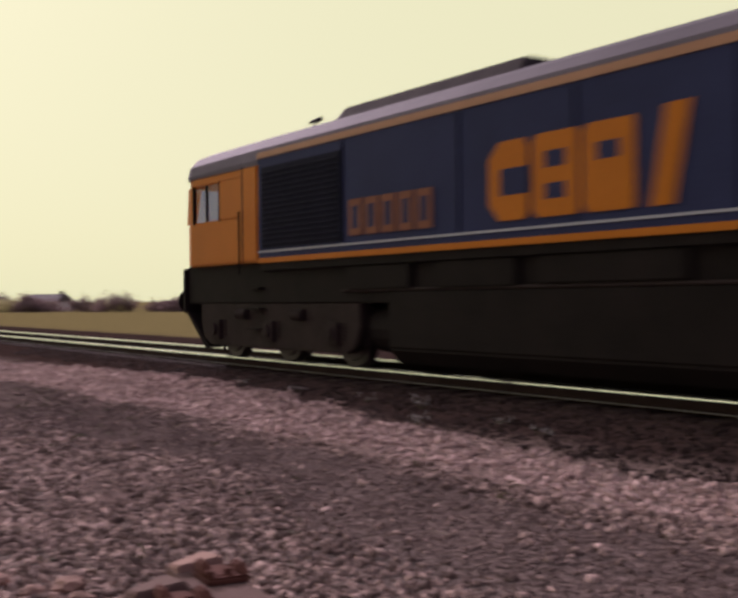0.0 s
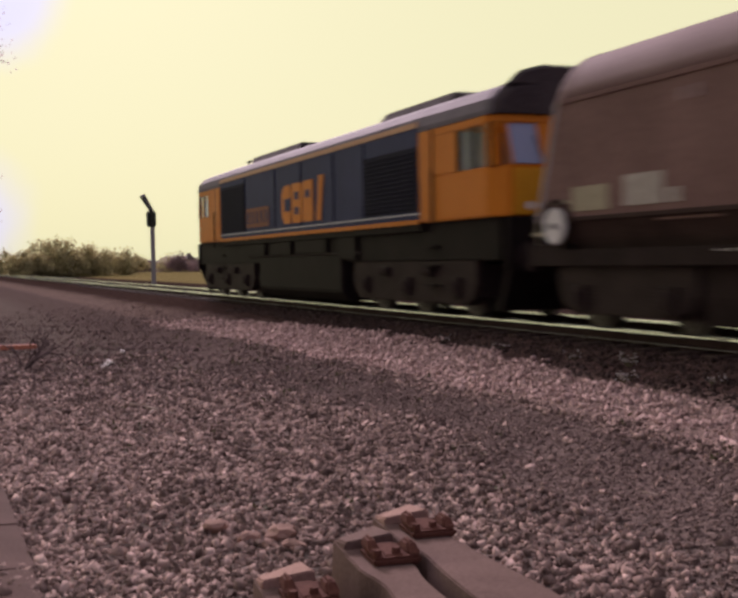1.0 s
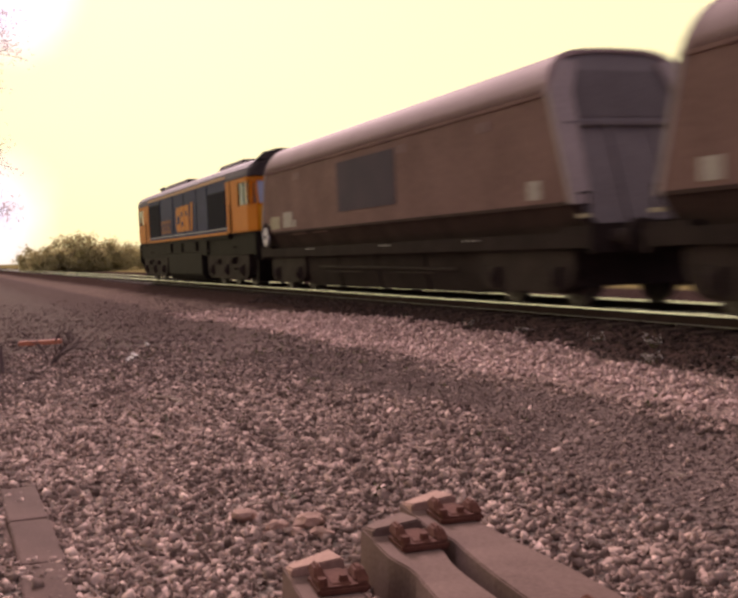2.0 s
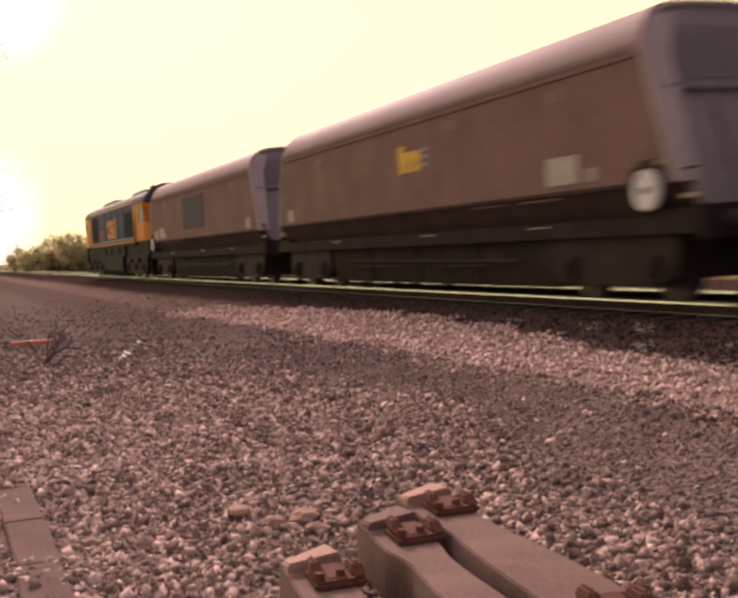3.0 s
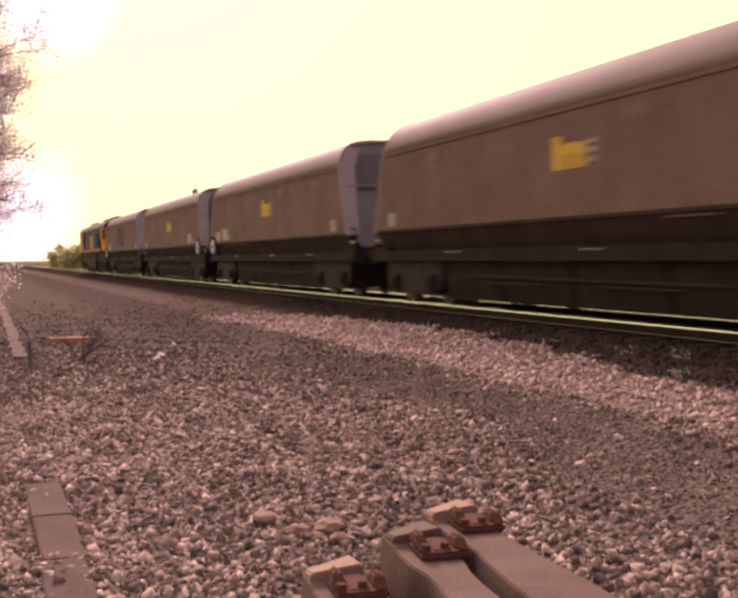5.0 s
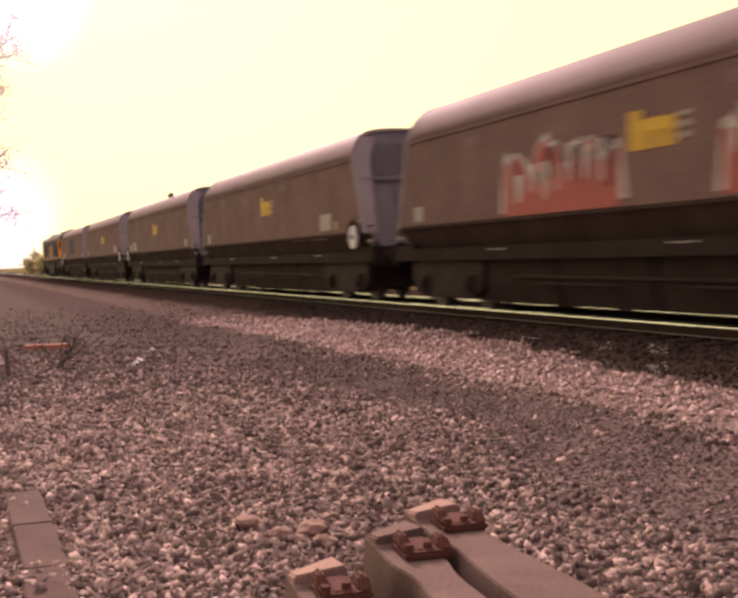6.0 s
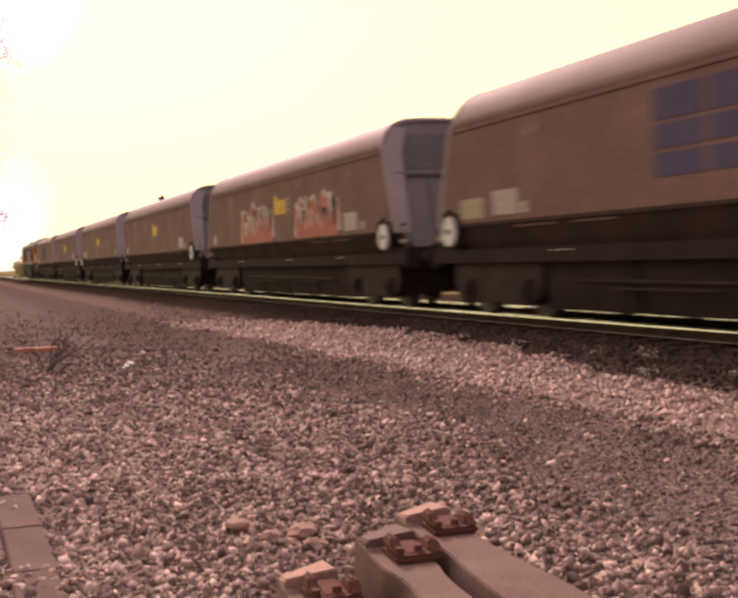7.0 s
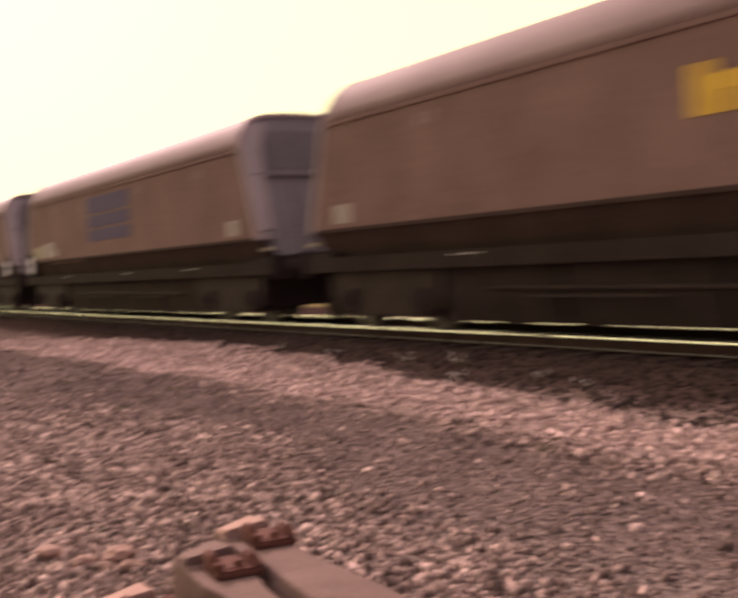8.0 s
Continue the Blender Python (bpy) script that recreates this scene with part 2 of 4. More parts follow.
def loft(bm, loops, cap=True):
    rings = [[bm.verts.new(p) for p in loop] for loop in loops]
    k = len(rings[0])
    for a, b in zip(rings, rings[1:]):
        for i in range(k):
            bm.faces.new((a[i], a[(i + 1) % k], b[(i + 1) % k], b[i]))
    if cap:
        bm.faces.new(rings[0][::-1])
        bm.faces.new(rings[-1])
    return bm


def rod(bm, p0, p1, r0, r1=None, n=10):
    p0, p1 = Vector(p0), Vector(p1)
    r1 = r0 if r1 is None else r1
    q = (p1 - p0).to_track_quat("Z", "Y").to_matrix()
    ring = [Vector((math.cos(2 * math.pi * i / n), math.sin(2 * math.pi * i / n), 0)) for i in range(n)]
    return loft(bm, [[p0 + q @ (c * r0) for c in ring], [p1 + q @ (c * r1) for c in ring]])


def slab(bm, outline, y0, y1):
    """A polygon in x and z, given depth in y."""
    return loft(bm, [[(x, y0, z) for x, z in outline], [(x, y1, z) for x, z in outline]])


def torus(bm, centre, R, r, n=28, k=8):
    """A ring about the y axis."""
    loops = []
    for i in range(n):
        a = 2 * math.pi * i / n
        loops.append([(centre[0] + (R + r * math.cos(b)) * math.cos(a), centre[1] + r * math.sin(b), centre[2] + (R + r * math.cos(b)) * math.sin(a)) for b in (2 * math.pi * j / k for j in range(k))])
    loops.append(loops[0])
    return loft(bm, loops, cap=False)


def mesh_of(name, bm, material, bevel=0.0, smooth=False):
    bmesh.ops.remove_doubles(bm, verts=bm.verts, dist=1e-5)
    bmesh.ops.recalc_face_normals(bm, faces=bm.faces)
    if bevel:
        sharp = [e for e in bm.edges if len(e.link_faces) == 2 and e.calc_face_angle(0) > 0.5]
        bmesh.ops.bevel(bm, geom=sharp, offset=bevel, segments=2, affect="EDGES", clamp_overlap=True)
    me = bpy.data.meshes.new(name)
    bm.to_mesh(me)
    bm.free()
    me.materials.append(material)
    if smooth:
        for p in me.polygons:
            p.use_smooth = True
    return me


def part(name, bm, material, parent=None, label="", bevel=0.0, smooth=False, at=None):
    ob = new(name, mesh_of(name, bm, material, bevel, smooth))
    if parent is not None:
        ob.parent = parent
    if at is not None:
        ob.matrix_basis = at
    if label:
        ob["label"] = label
    return ob


def B():
    return bmesh.new()


def thing(name, label, category, at=None, group="", kind=""):
    ob = new(name)
    if at is not None:
        ob.matrix_basis = at
    return tagged(ob, label, category, group, kind)


def raw(name, verts, faces, material, smooth=False):
    """One object from arrays of corners and triangles or quads."""
    me = bpy.data.meshes.new(name)
    k = faces.shape[1]
    me.vertices.add(len(verts))
    me.vertices.foreach_set("co", np.ascontiguousarray(verts, np.float32).ravel())
    me.loops.add(faces.size)
    me.loops.foreach_set("vertex_index", np.ascontiguousarray(faces, np.int32).ravel())
    me.polygons.add(len(faces))
    me.polygons.foreach_set("loop_start", np.arange(0, faces.size, k, dtype=np.int32))
    me.update(calc_edges=True)
    me.validate()
    me.materials.append(material)
    if smooth:
        me.polygons.foreach_set("use_smooth", np.ones(len(faces), bool))
    return new(name, me)


MOVERS = []    # vehicle, place along the train
WHEELS = []    # wheelset, place on its bogie, radius


# ---- ground: one sheet, with the ballast shoulder and the field beyond the line ----
def ground_height(x, y):
    h = np.full_like(y, GROUND)
    up = np.clip((y - (NEAR_RAIL - 3.0)) / 2.5, 0, 1)
    h = h + up * up * 0.3
    down = np.clip((y - (TRACK + 2.3)) / 2.0, 0, 1)
    h = h - down * 0.35
    rough = 0.02 * np.sin(x * 1.7 + y * 0.9) * np.sin(y * 2.3 - x * 0.6) + 0.015 * np.sin(x * 4.1) * np.sin(y * 3.7 + 1)
    calm = np.clip(1.6 - np.hypot(x, y) / 40, 0, 1) * (np.abs(y - TRACK) > 1.9)
    return h + rough * calm


def build_ground():
    xs = np.concatenate([-np.geomspace(2500, 40, 30), np.arange(-39, 12, 0.2), np.geomspace(13, 2500, 30)])
    ys = np.concatenate([-np.geomspace(2500, 8, 28), np.arange(-7.5, 16, 0.2), np.geomspace(17, 2500, 34)])
    X, Y = np.meshgrid(xs, ys, indexing="ij")
    v = np.stack([X, Y, ground_height(X, Y)], -1).reshape(-1, 3)
    i = np.arange(len(xs) * len(ys)).reshape(len(xs), len(ys))
    f = np.stack([i[:-1, :-1], i[1:, :-1], i[1:, 1:], i[:-1, 1:]], -1).reshape(-1, 4)
    m = bpy.data.materials.new("ash_and_field")
    m.use_nodes = True
    n, l = m.node_tree.nodes, m.node_tree.links
    b = n["Principled BSDF"]
    b.inputs["Roughness"].default_value, b.inputs["Specular IOR Level"].default_value = 1.0, 0.0
    tc = n.new("ShaderNodeTexCoord")
    sep = n.new("ShaderNodeSeparateXYZ")
    l.new(tc.outputs["Object"], sep.inputs[0])
    n1, n2, vor = n.new("ShaderNodeTexNoise"), n.new("ShaderNodeTexNoise"), n.new("ShaderNodeTexVoronoi")
    n1.inputs["Scale"].default_value, n1.inputs["Detail"].default_value = 0.8, 6.0
    n2.inputs["Scale"].default_value, n2.inputs["Detail"].default_value = 14.0, 5.0
    vor.inputs["Scale"].default_value = 24.0
    for t in (n1, n2, vor):
        l.new(tc.outputs["Object"], t.inputs["Vector"])
    warp = n.new("ShaderNodeMath")
    warp.operation, warp.inputs[1].default_value = "MULTIPLY_ADD", 1.2
    l.new(n1.outputs["Fac"], warp.inputs[0])
    l.new(sep.outputs["Y"], warp.inputs[2])
    rng = n.new("ShaderNodeMapRange")
    rng.inputs["From Min"].default_value, rng.inputs["From Max"].default_value = -3.4, 20.6
    l.new(warp.outputs[0], rng.inputs["Value"])
    zone = n.new("ShaderNodeValToRGB")
    e = zone.color_ramp.elements
    e[0].position, e[0].color = 0.0, (0.1, 0.08, 0.069, 1)
    e[1].position, e[1].color = 1.0, (0.15, 0.122, 0.05, 1)
    for p, c in ((0.283, (0.1, 0.08, 0.069)), (0.333, (0.08, 0.06, 0.053)), (0.396, (0.08, 0.06, 0.053)), (0.4125, (0.118, 0.086, 0.073)), (0.46, (0.11, 0.08, 0.068)),
                 (0.485, (0.035, 0.0225, 0.019)), (0.95, (0.035, 0.0225, 0.019)), (0.985, (0.12, 0.098, 0.045))):
        k = zone.color_ramp.elements.new(p)
        k.color = (*c, 1)
    l.new(rng.outputs[0], zone.inputs[0])
    tone = n.new("ShaderNodeValToRGB")
    tone.color_ramp.elements[0].position, tone.color_ramp.elements[0].color = 0.3, (0.45, 0.45, 0.45, 1)
    tone.color_ramp.elements[1].position, tone.color_ramp.elements[1].color = 0.7, (1.5, 1.5, 1.5, 1)
    l.new(n2.outputs["Fac"], tone.inputs[0])
    mul = n.new("ShaderNodeMix")
    mul.data_type, mul.blend_type = "RGBA", "MULTIPLY"
    mul.inputs["Factor"].default_value = 1.0
    l.new(zone.outputs[0], mul.inputs[6])
    l.new(tone.outputs[0], mul.inputs[7])
    # base colour is scaled paler at the near end than further along
    near_gain = n.new("ShaderNodeMapRange")
    near_gain.interpolation_type = "SMOOTHSTEP"
    near_gain.inputs["From Min"].default_value, near_gain.inputs["From Max"].default_value = -24.0, -12.0
    near_gain.inputs["To Min"].default_value, near_gain.inputs["To Max"].default_value = 1.55, 2.2
    l.new(sep.outputs["X"], near_gain.inputs["Value"])
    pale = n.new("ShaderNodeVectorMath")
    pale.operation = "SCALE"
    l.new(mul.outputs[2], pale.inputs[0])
    l.new(near_gain.outputs[0], pale.inputs["Scale"])
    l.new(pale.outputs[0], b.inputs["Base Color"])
    bp = n.new("ShaderNodeBump")
    bp.inputs["Strength"].default_value, bp.inputs["Distance"].default_value = 0.7, 0.03
    l.new(vor.outputs["Distance"], bp.inputs["Height"])
    l.new(bp.outputs[0], b.inputs["Normal"])
    tagged(raw("ground", v, f, m, smooth=True), "brown ash and gravel trackside with an olive field beyond", "ground", kind="structure")


# ---- the line ----
def build_track():
    prof = [(-0.07, -0.159), (0.07, -0.159), (0.07, -0.145), (0.012, -0.125), (0.012, -0.045), (0.036, -0.032), (0.036, -0.004), (0.028, 0.0), (-0.028, 0.0), (-0.036, -0.004), (-0.036, -0.032), (-0.012, -0.045), (-0.012, -0.125), (-0.07, -0.145)]
    for y in (NEAR_RAIL, NEAR_RAIL + 1.51):
        rail = thing("rail", "rusty steel running rail with a polished bright head", "rail", pose(0, y, 0), group="rails of the line", kind="structure")
        part("web_and_foot", loft(B(), [[(x, py, pz) for py, pz in prof] for x in (-900, -60, 60)]), RAIL_RUST, rail)
        crown = [(-0.0375, -0.022), (-0.0365, -0.008), (-0.031, 0.001), (-0.019, 0.006), (0.0, 0.0061), (0.019, 0.006), (0.031, 0.001), (0.0365, -0.010), (0.0375, -0.022)]
        part("running_surface", loft(B(), [[(x, py, pz) for py, pz in crown] for x in (-900, -60, 60)]), TREAD, rail, "polished silver running surface")
        part("foot_edge", box(B(), -900, 60, -0.074, -0.06, -0.15, -0.139), RAIL_FOOT, rail, "pale strip painted for sky glint on the rail foot")
    bed = thing("track_sleepers", "dark oily track sleepers bedded in ballast", "sleepers", pose(0, TRACK, 0), kind="structure")
    me = mesh_of("sleeper", box(B(), -0.13, 0.13, -1.25, 1.25, -0.36, -0.175), STONE_OILY, 0.015)
    for i in range(110):
        s = new("sleeper", me)
        s.parent, s.matrix_basis = bed, pose(4 - 0.65 * i, 0, 0)


# ---- vehicles: local x along the train, near side at -y, rail top at z 0 ----
def wheelset_mesh(r):
    bm = B()
    for s in (-1, 1):
        rod(bm, (0, s * 0.69, 0), (0, s * 0.80, 0), r, r - 0.01, 28)
        rod(bm, (0, s * 0.66, 0), (0, s * 0.69, 0), r + 0.028, r + 0.028, 28)
        rod(bm, (0, s * 0.8, 0), (0, s * 0.83, 0), r * 0.82, r * 0.78, 24)
        rod(bm, (0, s * 0.82, 0), (0, s * 1.0, 0), 0.11, 0.11, 12)
        for i in range(6):
            a = i * math.pi / 3
            rod(bm, (r * 0.55 * math.cos(a), s * 0.825, r * 0.55 * math.sin(a)), (r * 0.55 * math.cos(a), s * 0.845, r * 0.55 * math.sin(a)), 0.05, 0.05, 8)
    rod(bm, (0, -0.7, 0), (0, 0.7, 0), 0.09, 0.09, 12)
    return mesh_of("wheelset", bm, WHEEL, 0.0, False)


def bogie(parent, x, axles, r, mesh, heavy):
    """Side frames with axleboxes and springs; the wheelsets turn in it."""
    a = max(axles) + (0.75 if heavy else 0.55)
    bm = B()
    box(bm, -a + 0.04, a - 0.04, -0.45, 0.45, 0.2, 0.42)
    box(bm, -0.6, 0.6, -0.99, 0.99, -0.2, 0.5)
    for e in (-a + 0.12, a - 0.12):
        box(bm, e - 0.08, e + 0.08, -1.0, 1.0, -0.15, 0.4)
    bg = part("bogie", bm, GREASE, parent, "black greasy bogie", 0.0, at=pose(x, 0, r))
    for s in (-1, 1):
        y0, y1 = sorted((s * 0.98, s * 1.16))
        top, deep = (0.42, -0.30) if heavy else (0.30, -0.24)
        outline = [(-a, 0.1), (-a + 0.12, deep + 0.12), (-a + 0.4, deep), (a - 0.4, deep), (a - 0.12, deep + 0.12), (a, 0.1), (a, top + 0.12), (0.7, top + 0.16), (0.45, top + 0.22), (-0.45, top + 0.22), (-0.7, top + 0.16), (-a, top + 0.12)]
        part("side_frame", slab(B(), outline, y0, y1), GREASE, bg, "", 0.02)
    for ax in axles:
        for s in (-1, 1):
            bm = B()
            box(bm, ax - 0.19, ax + 0.19, min(s * 1.02, s * 1.24), max(s * 1.02, s * 1.24), -0.17, 0.17)
            rod(bm, (ax, s * 1.22, 0), (ax, s * 1.29, 0), 0.12, 0.11, 14)
            part("axlebox", bm, GREASE, bg, "", 0.015)
            for dx in (-0.3, 0.3):
                bm = B()
                for k in range(5):
                    rod(bm, (ax + dx, s * 1.1, -0.1 + 0.06 * k), (ax + dx, s * 1.1, -0.065 + 0.06 * k), 0.085, 0.085, 10)
                part("spring", bm, BLACK, bg)
        w = new("wheelset", mesh)
        w.parent = bg
        WHEELS.append((w, ax, r))
    for s in (-1, 1):
        if heavy:
            for e in (-1, 1):
                part("brake_cylinder", rod(B(), (e * 1.0 - 0.15, s * 1.2, 0.28), (e * 1.0 + 0.2, s * 1.2, 0.28), 0.09, 0.09, 12), BLACK, bg)
                part("sand_pipe", rod(B(), (e * (a + 0.02), s * 0.8, 0.2), (e * (a - 0.25), s * 0.78, -r + 0.1), 0.025, 0.025, 8), BLACK, bg)
    return bg


def buffers(parent, xe, s_end, mat):
    for s in (-1, 1):
        bm = B()
        rod(bm, (xe, s * 0.87, 1.05), (xe + s_end * 0.38, s * 0.87, 1.05), 0.12, 0.11, 14)
        rod(bm, (xe + s_end * 0.38, s * 0.87, 1.05), (xe + s_end * 0.6, s * 0.87, 1.05), 0.075, 0.075, 12)
        rod(bm, (xe + s_end * 0.57, s * 0.87, 1.05), (xe + s_end * 0.62, s * 0.87, 1.05), 0.25, 0.23, 20)
        part("buffer", bm, mat, parent, "black round-headed buffer")


def build_locomotive():
    loco = thing("locomotive", "dark blue and orange heavy diesel freight locomotive, weathered", "locomotive", pose(LOCO_X, TRACK, 0))
    F, R = -6.74, 7.56
    W = 1.32
    side = [(-W, 1.72), (W, 1.72), (W, 3.44), (-W, 3.44)]
    part("bodyside", loft(B(), [[(x, y, z) for y, z in side] for x in (F, R)]), BLUE, loco, "dark blue painted engine-room side")
    rp = [(W + 0.003, 3.44), (1.28, 3.62), (1.13, 3.78), (0.88, 3.89), (0.4, 3.95), (-0.4, 3.95), (-0.88, 3.89), (-1.13, 3.78), (-1.28, 3.62), (-W - 0.003, 3.44)]
    part("roof", loft(B(), [[(x, y, z) for y, z in rp] for x in (F, R)]), ROOF, loco, "grey curved roof", smooth=False)
    for s in (-1, 1):
        y0, y1 = sorted((s * (W + 0.002), s * (W + 0.022)))
        part("cantrail_stripe", box(B(), F, R, y0, y1, 3.445, 3.545), CANTRAIL, loco, "faded orange cantrail stripe", 0.004)
        part("lower_stripe", box(B(), F, R, y0, y1, 1.68, 1.765), ORANGE, loco, "orange line along the lower bodyside", 0.004)
        part("pale_line", box(B(), F, R, y0, y1 if s < 0 else y1, 1.855, 1.885), WHITE_LINE, loco, "thin pale line", 0.003)
        # louvred panels near both ends
        for x0, x1, z1 in ((F + 0.15, -4.05, 3.28), (4.95, R - 0.05, 3.1)):
            g = part("grille", box(B(), x0, x1, y0, sorted((s * (W + 0.002), s * (W + 0.01)))[1] if s > 0 else y1, 1.92, z1), GRILLE, loco, "black louvred air intake panel")
            me = mesh_of("louvre", box(B(), -(x1 - x0) / 2 + 0.04, (x1 - x0) / 2 - 0.04, -0.012, 0.012, -0.02, 0.02), GRILLE, 0.004)
            for k in range(int((z1 - 1.98) / 0.085)):
                o = new("louvre", me)
                o.parent, o.matrix_basis = g, pose((x0 + x1) / 2, s * (W + 0.026), 1.98 + 0.085 * k, 25 * -s, 0, 0)
        # bodyside door seams
        for x in (-4.0, -1.2, 0.9, 3.1, 4.9):
            part("door_seam", box(B(), x - 0.012, x + 0.012, y0, y0 + 0.012 if s > 0 else y1, 1.9, 3.42), GRILLE, loco)
        # owner's mark: four orange blocks; running number: five bars
        yy0, yy1 = sorted((s * (W + 0.014), s * (W + 0.026)))
        m0, m1 = sorted((s * (W + 0.0245), s * (W + 0.028)))
        for i, (a, b, z1) in enumerate(((-0.59, 0.12, 2.93), (0.2, 0.95, 2.94), (1.02, 1.78, 2.95), (1.95, 2.6, 3.0))):
            z0, k = 1.98, (0.2, 0.08, 0.08, 0.05)[i]
            o = [(a + k, z0), (b - k * 0.3, z0), (b, z0 + k * 0.5), (b, z1 - k * 0.5), (b - k * 0.3, z1), (a + k, z1), (a, z1 - k), (a, z0 + k)]
            if i == 3:
                o = [(a + 0.04, z0), (a + 0.34, z0), (b - 0.08, z1), (b - 0.4, z1)]
            part("orange_mark", slab(B(), o, yy0, yy1), ORANGE, loco, "orange block of the owner's mark")
            for u, v, zz0, zz1 in (((0.22, 0.72, 0.3, 0.62),), ((0.22, 0.55, 0.2, 0.38), (0.22, 0.55, 0.56, 0.75)), ((0.22, 0.55, 0.56, 0.75),), ())[i]:
                part("mark_slot", box(B(), a + u, min(a + v, b + 0.01), m0, m1, z0 + zz0, z0 + zz1), BLUE, loco)
        for i in range(5):
            a = -3.82 + i * 0.425
            bar = part("number_bar", box(B(), a, a + 0.36, yy0, yy1, 1.99, 2.52), FADED, loco, "faded orange outlined bar")
            m0, m1 = sorted((s * (W + 0.0245), s * (W + 0.028)))
            part("bar_core", box(B(), a + 0.1, a + 0.26, m0, m1, 2.09, 2.42), BLUE, bar)
    # roof fittings
    part("radiator_hatch", loft(B(), [[(-5.25, y, z) for y, z in ((-0.7, 3.84), (0.7, 3.84), (0.7, 3.93), (-0.7, 3.93))]] + [[(x, y, z) for y, z in ((-0.92, 3.84), (0.92, 3.84), (0.8, 4.06), (-0.8, 4.06))] for x in (-4.75, -0.5)]), SOOT, loco, "sooty raised roof hatch", 0.01)
    part("silencer_hatch", loft(B(), [[(4.2, y, z) for y, z in ((-0.7, 3.84), (0.7, 3.84), (0.7, 3.93), (-0.7, 3.93))]] + [[(x, y, z) for y, z in ((-0.92, 3.82), (0.92, 3.82), (0.8, 4.05), (-0.8, 4.05))] for x in (4.95, 8.05)] + [[(8.35, y, z) for y, z in ((-0.8, 3.82), (0.8, 3.82), (0.7, 3.93), (-0.7, 3.93))]]), SOOT, loco, "sooty raised roof hatch", 0.02)
    part("exhaust", rod(B(), (2.4, 0.2, 3.9), (2.4, 0.2, 4.08), 0.22, 0.2, 16), SOOT, loco)
    part("horn", rod(B(), (-6.2, -0.6, 4.05), (-5.85, -0.6, 4.06), 0.025, 0.045, 10), LOCO_BLACK, loco)
    part("horn_bracket", rod(B(), (-6.05, -0.6, 3.88), (-6.05, -0.6, 4.05), 0.02, 0.02, 8), LOCO_BLACK, loco)
    # cabs
    for e, xi, xo in ((-1, F, -10.05), (1, R, 10.62)):
        xc = xo - e * 0.5
        plan = [(xi, -W), (xc, -W), (xo, -1.14), (xo, 1.14), (xc, W), (xi, W)]
        def tier(bm, z0, z1, sh0=0.0, sh1=0.0, inset=0.0):
            lo = [(x - (e * sh0 if x == xo else 0), y, z0) for x, y in plan]
            hi = [(x - (e * sh1 if x == xo else 0), y * (1 - inset), z1) for x, y in plan]
            return loft(bm, [lo, hi])
        cab = part("cab", tier(B(), 1.70, 2.52), ORANGE, loco, "orange painted driving cab", 0.03)
        part("cab_header", tier(B(), 3.2, 3.348, 0.22, 0.26), ORANGE, cab, "", 0.02)
        brow = [[(xi, y, z) for y, z in rp], [(xc, y, z - 0.02) for y, z in rp], [(xo - e * 0.34, y * 0.98, z - 0.025) for y, z in rp]]
        part("cab_roof", loft(B(), [l + [(l[-1][0], l[-1][1], 3.35), (l[0][0], l[0][1], 3.35)] for l in brow]), ROOF, cab, "grey cab roof")
        gable = [[(xo - e * 0.345, y * 0.965, z - 0.035) for y, z in rp], [(xo - e * 0.26, y * 0.95, z - 0.06) for y, z in rp], [(xo - e * 0.2, y * 0.88, 3.36 + (z - 3.36) * 0.8) for y, z in rp]]
        part("roof_end", loft(B(), [l + [(l[-1][0], l[-1][1], 3.35), (l[0][0], l[0][1], 3.35)] for l in gable]), SOOT, cab, "dark rounded roof end over the windscreens")
        if e > 0:
            cowl = [[(xo - a, y * b, 3.7 + (z - 3.7) * c) for y, z in rp if z > 3.7] for a, b, c in ((1.0, 0.9, 0.9), (0.55, 0.92, 1.2), (0.3, 0.9, 1.85), (0.2, 0.86, 1.6))]
            part("roof_cowl", loft(B(), cowl), SOOT, cab, "dark raised cowl over the cab end")
        wa, wb = xi + e * 1.55, xi + e * 2.7
        x0, x1 = sorted((xi, wa))
        part("cab_bulkhead", box(B(), x0, x1, -W, W, 2.52, 3.2), ORANGE, cab)
        part("cab_lining", box(B(), min(wa, wa + e * 0.02), max(wa, wa + e * 0.02), -W + 0.08, W - 0.08, 2.53, 3.19), CAB_LINING, cab, "pale blue-grey cab interior wall")
        for s in (-1, 1):
            y0, y1 = sorted((s * (W - 0.06), s * W))
            xx0, xx1 = sorted((wb, xc - e * 0.0))
            if abs(wb) < abs(xc):
                part("pillar", box(B(), xx0, xx1, y0, y1, 2.52, 3.2), ORANGE, cab)
            part("corner_pillar", loft(B(), [[(xc, s * (W - 0.08), 2.52), (xc, s * W, 2.52), (xc + e * 0.28, s * (W - 0.05), 2.52), (xc + e * 0.28, s * (W - 0.15), 2.52)], [(xc - e * 0.02, s * (W - 0.08), 3.2), (xc - e * 0.02, s * W, 3.2), (xc + e * 0.2, s * (W - 0.05), 3.2), (xc + e * 0.2, s * (W - 0.15), 3.2)]]), ORANGE, cab)
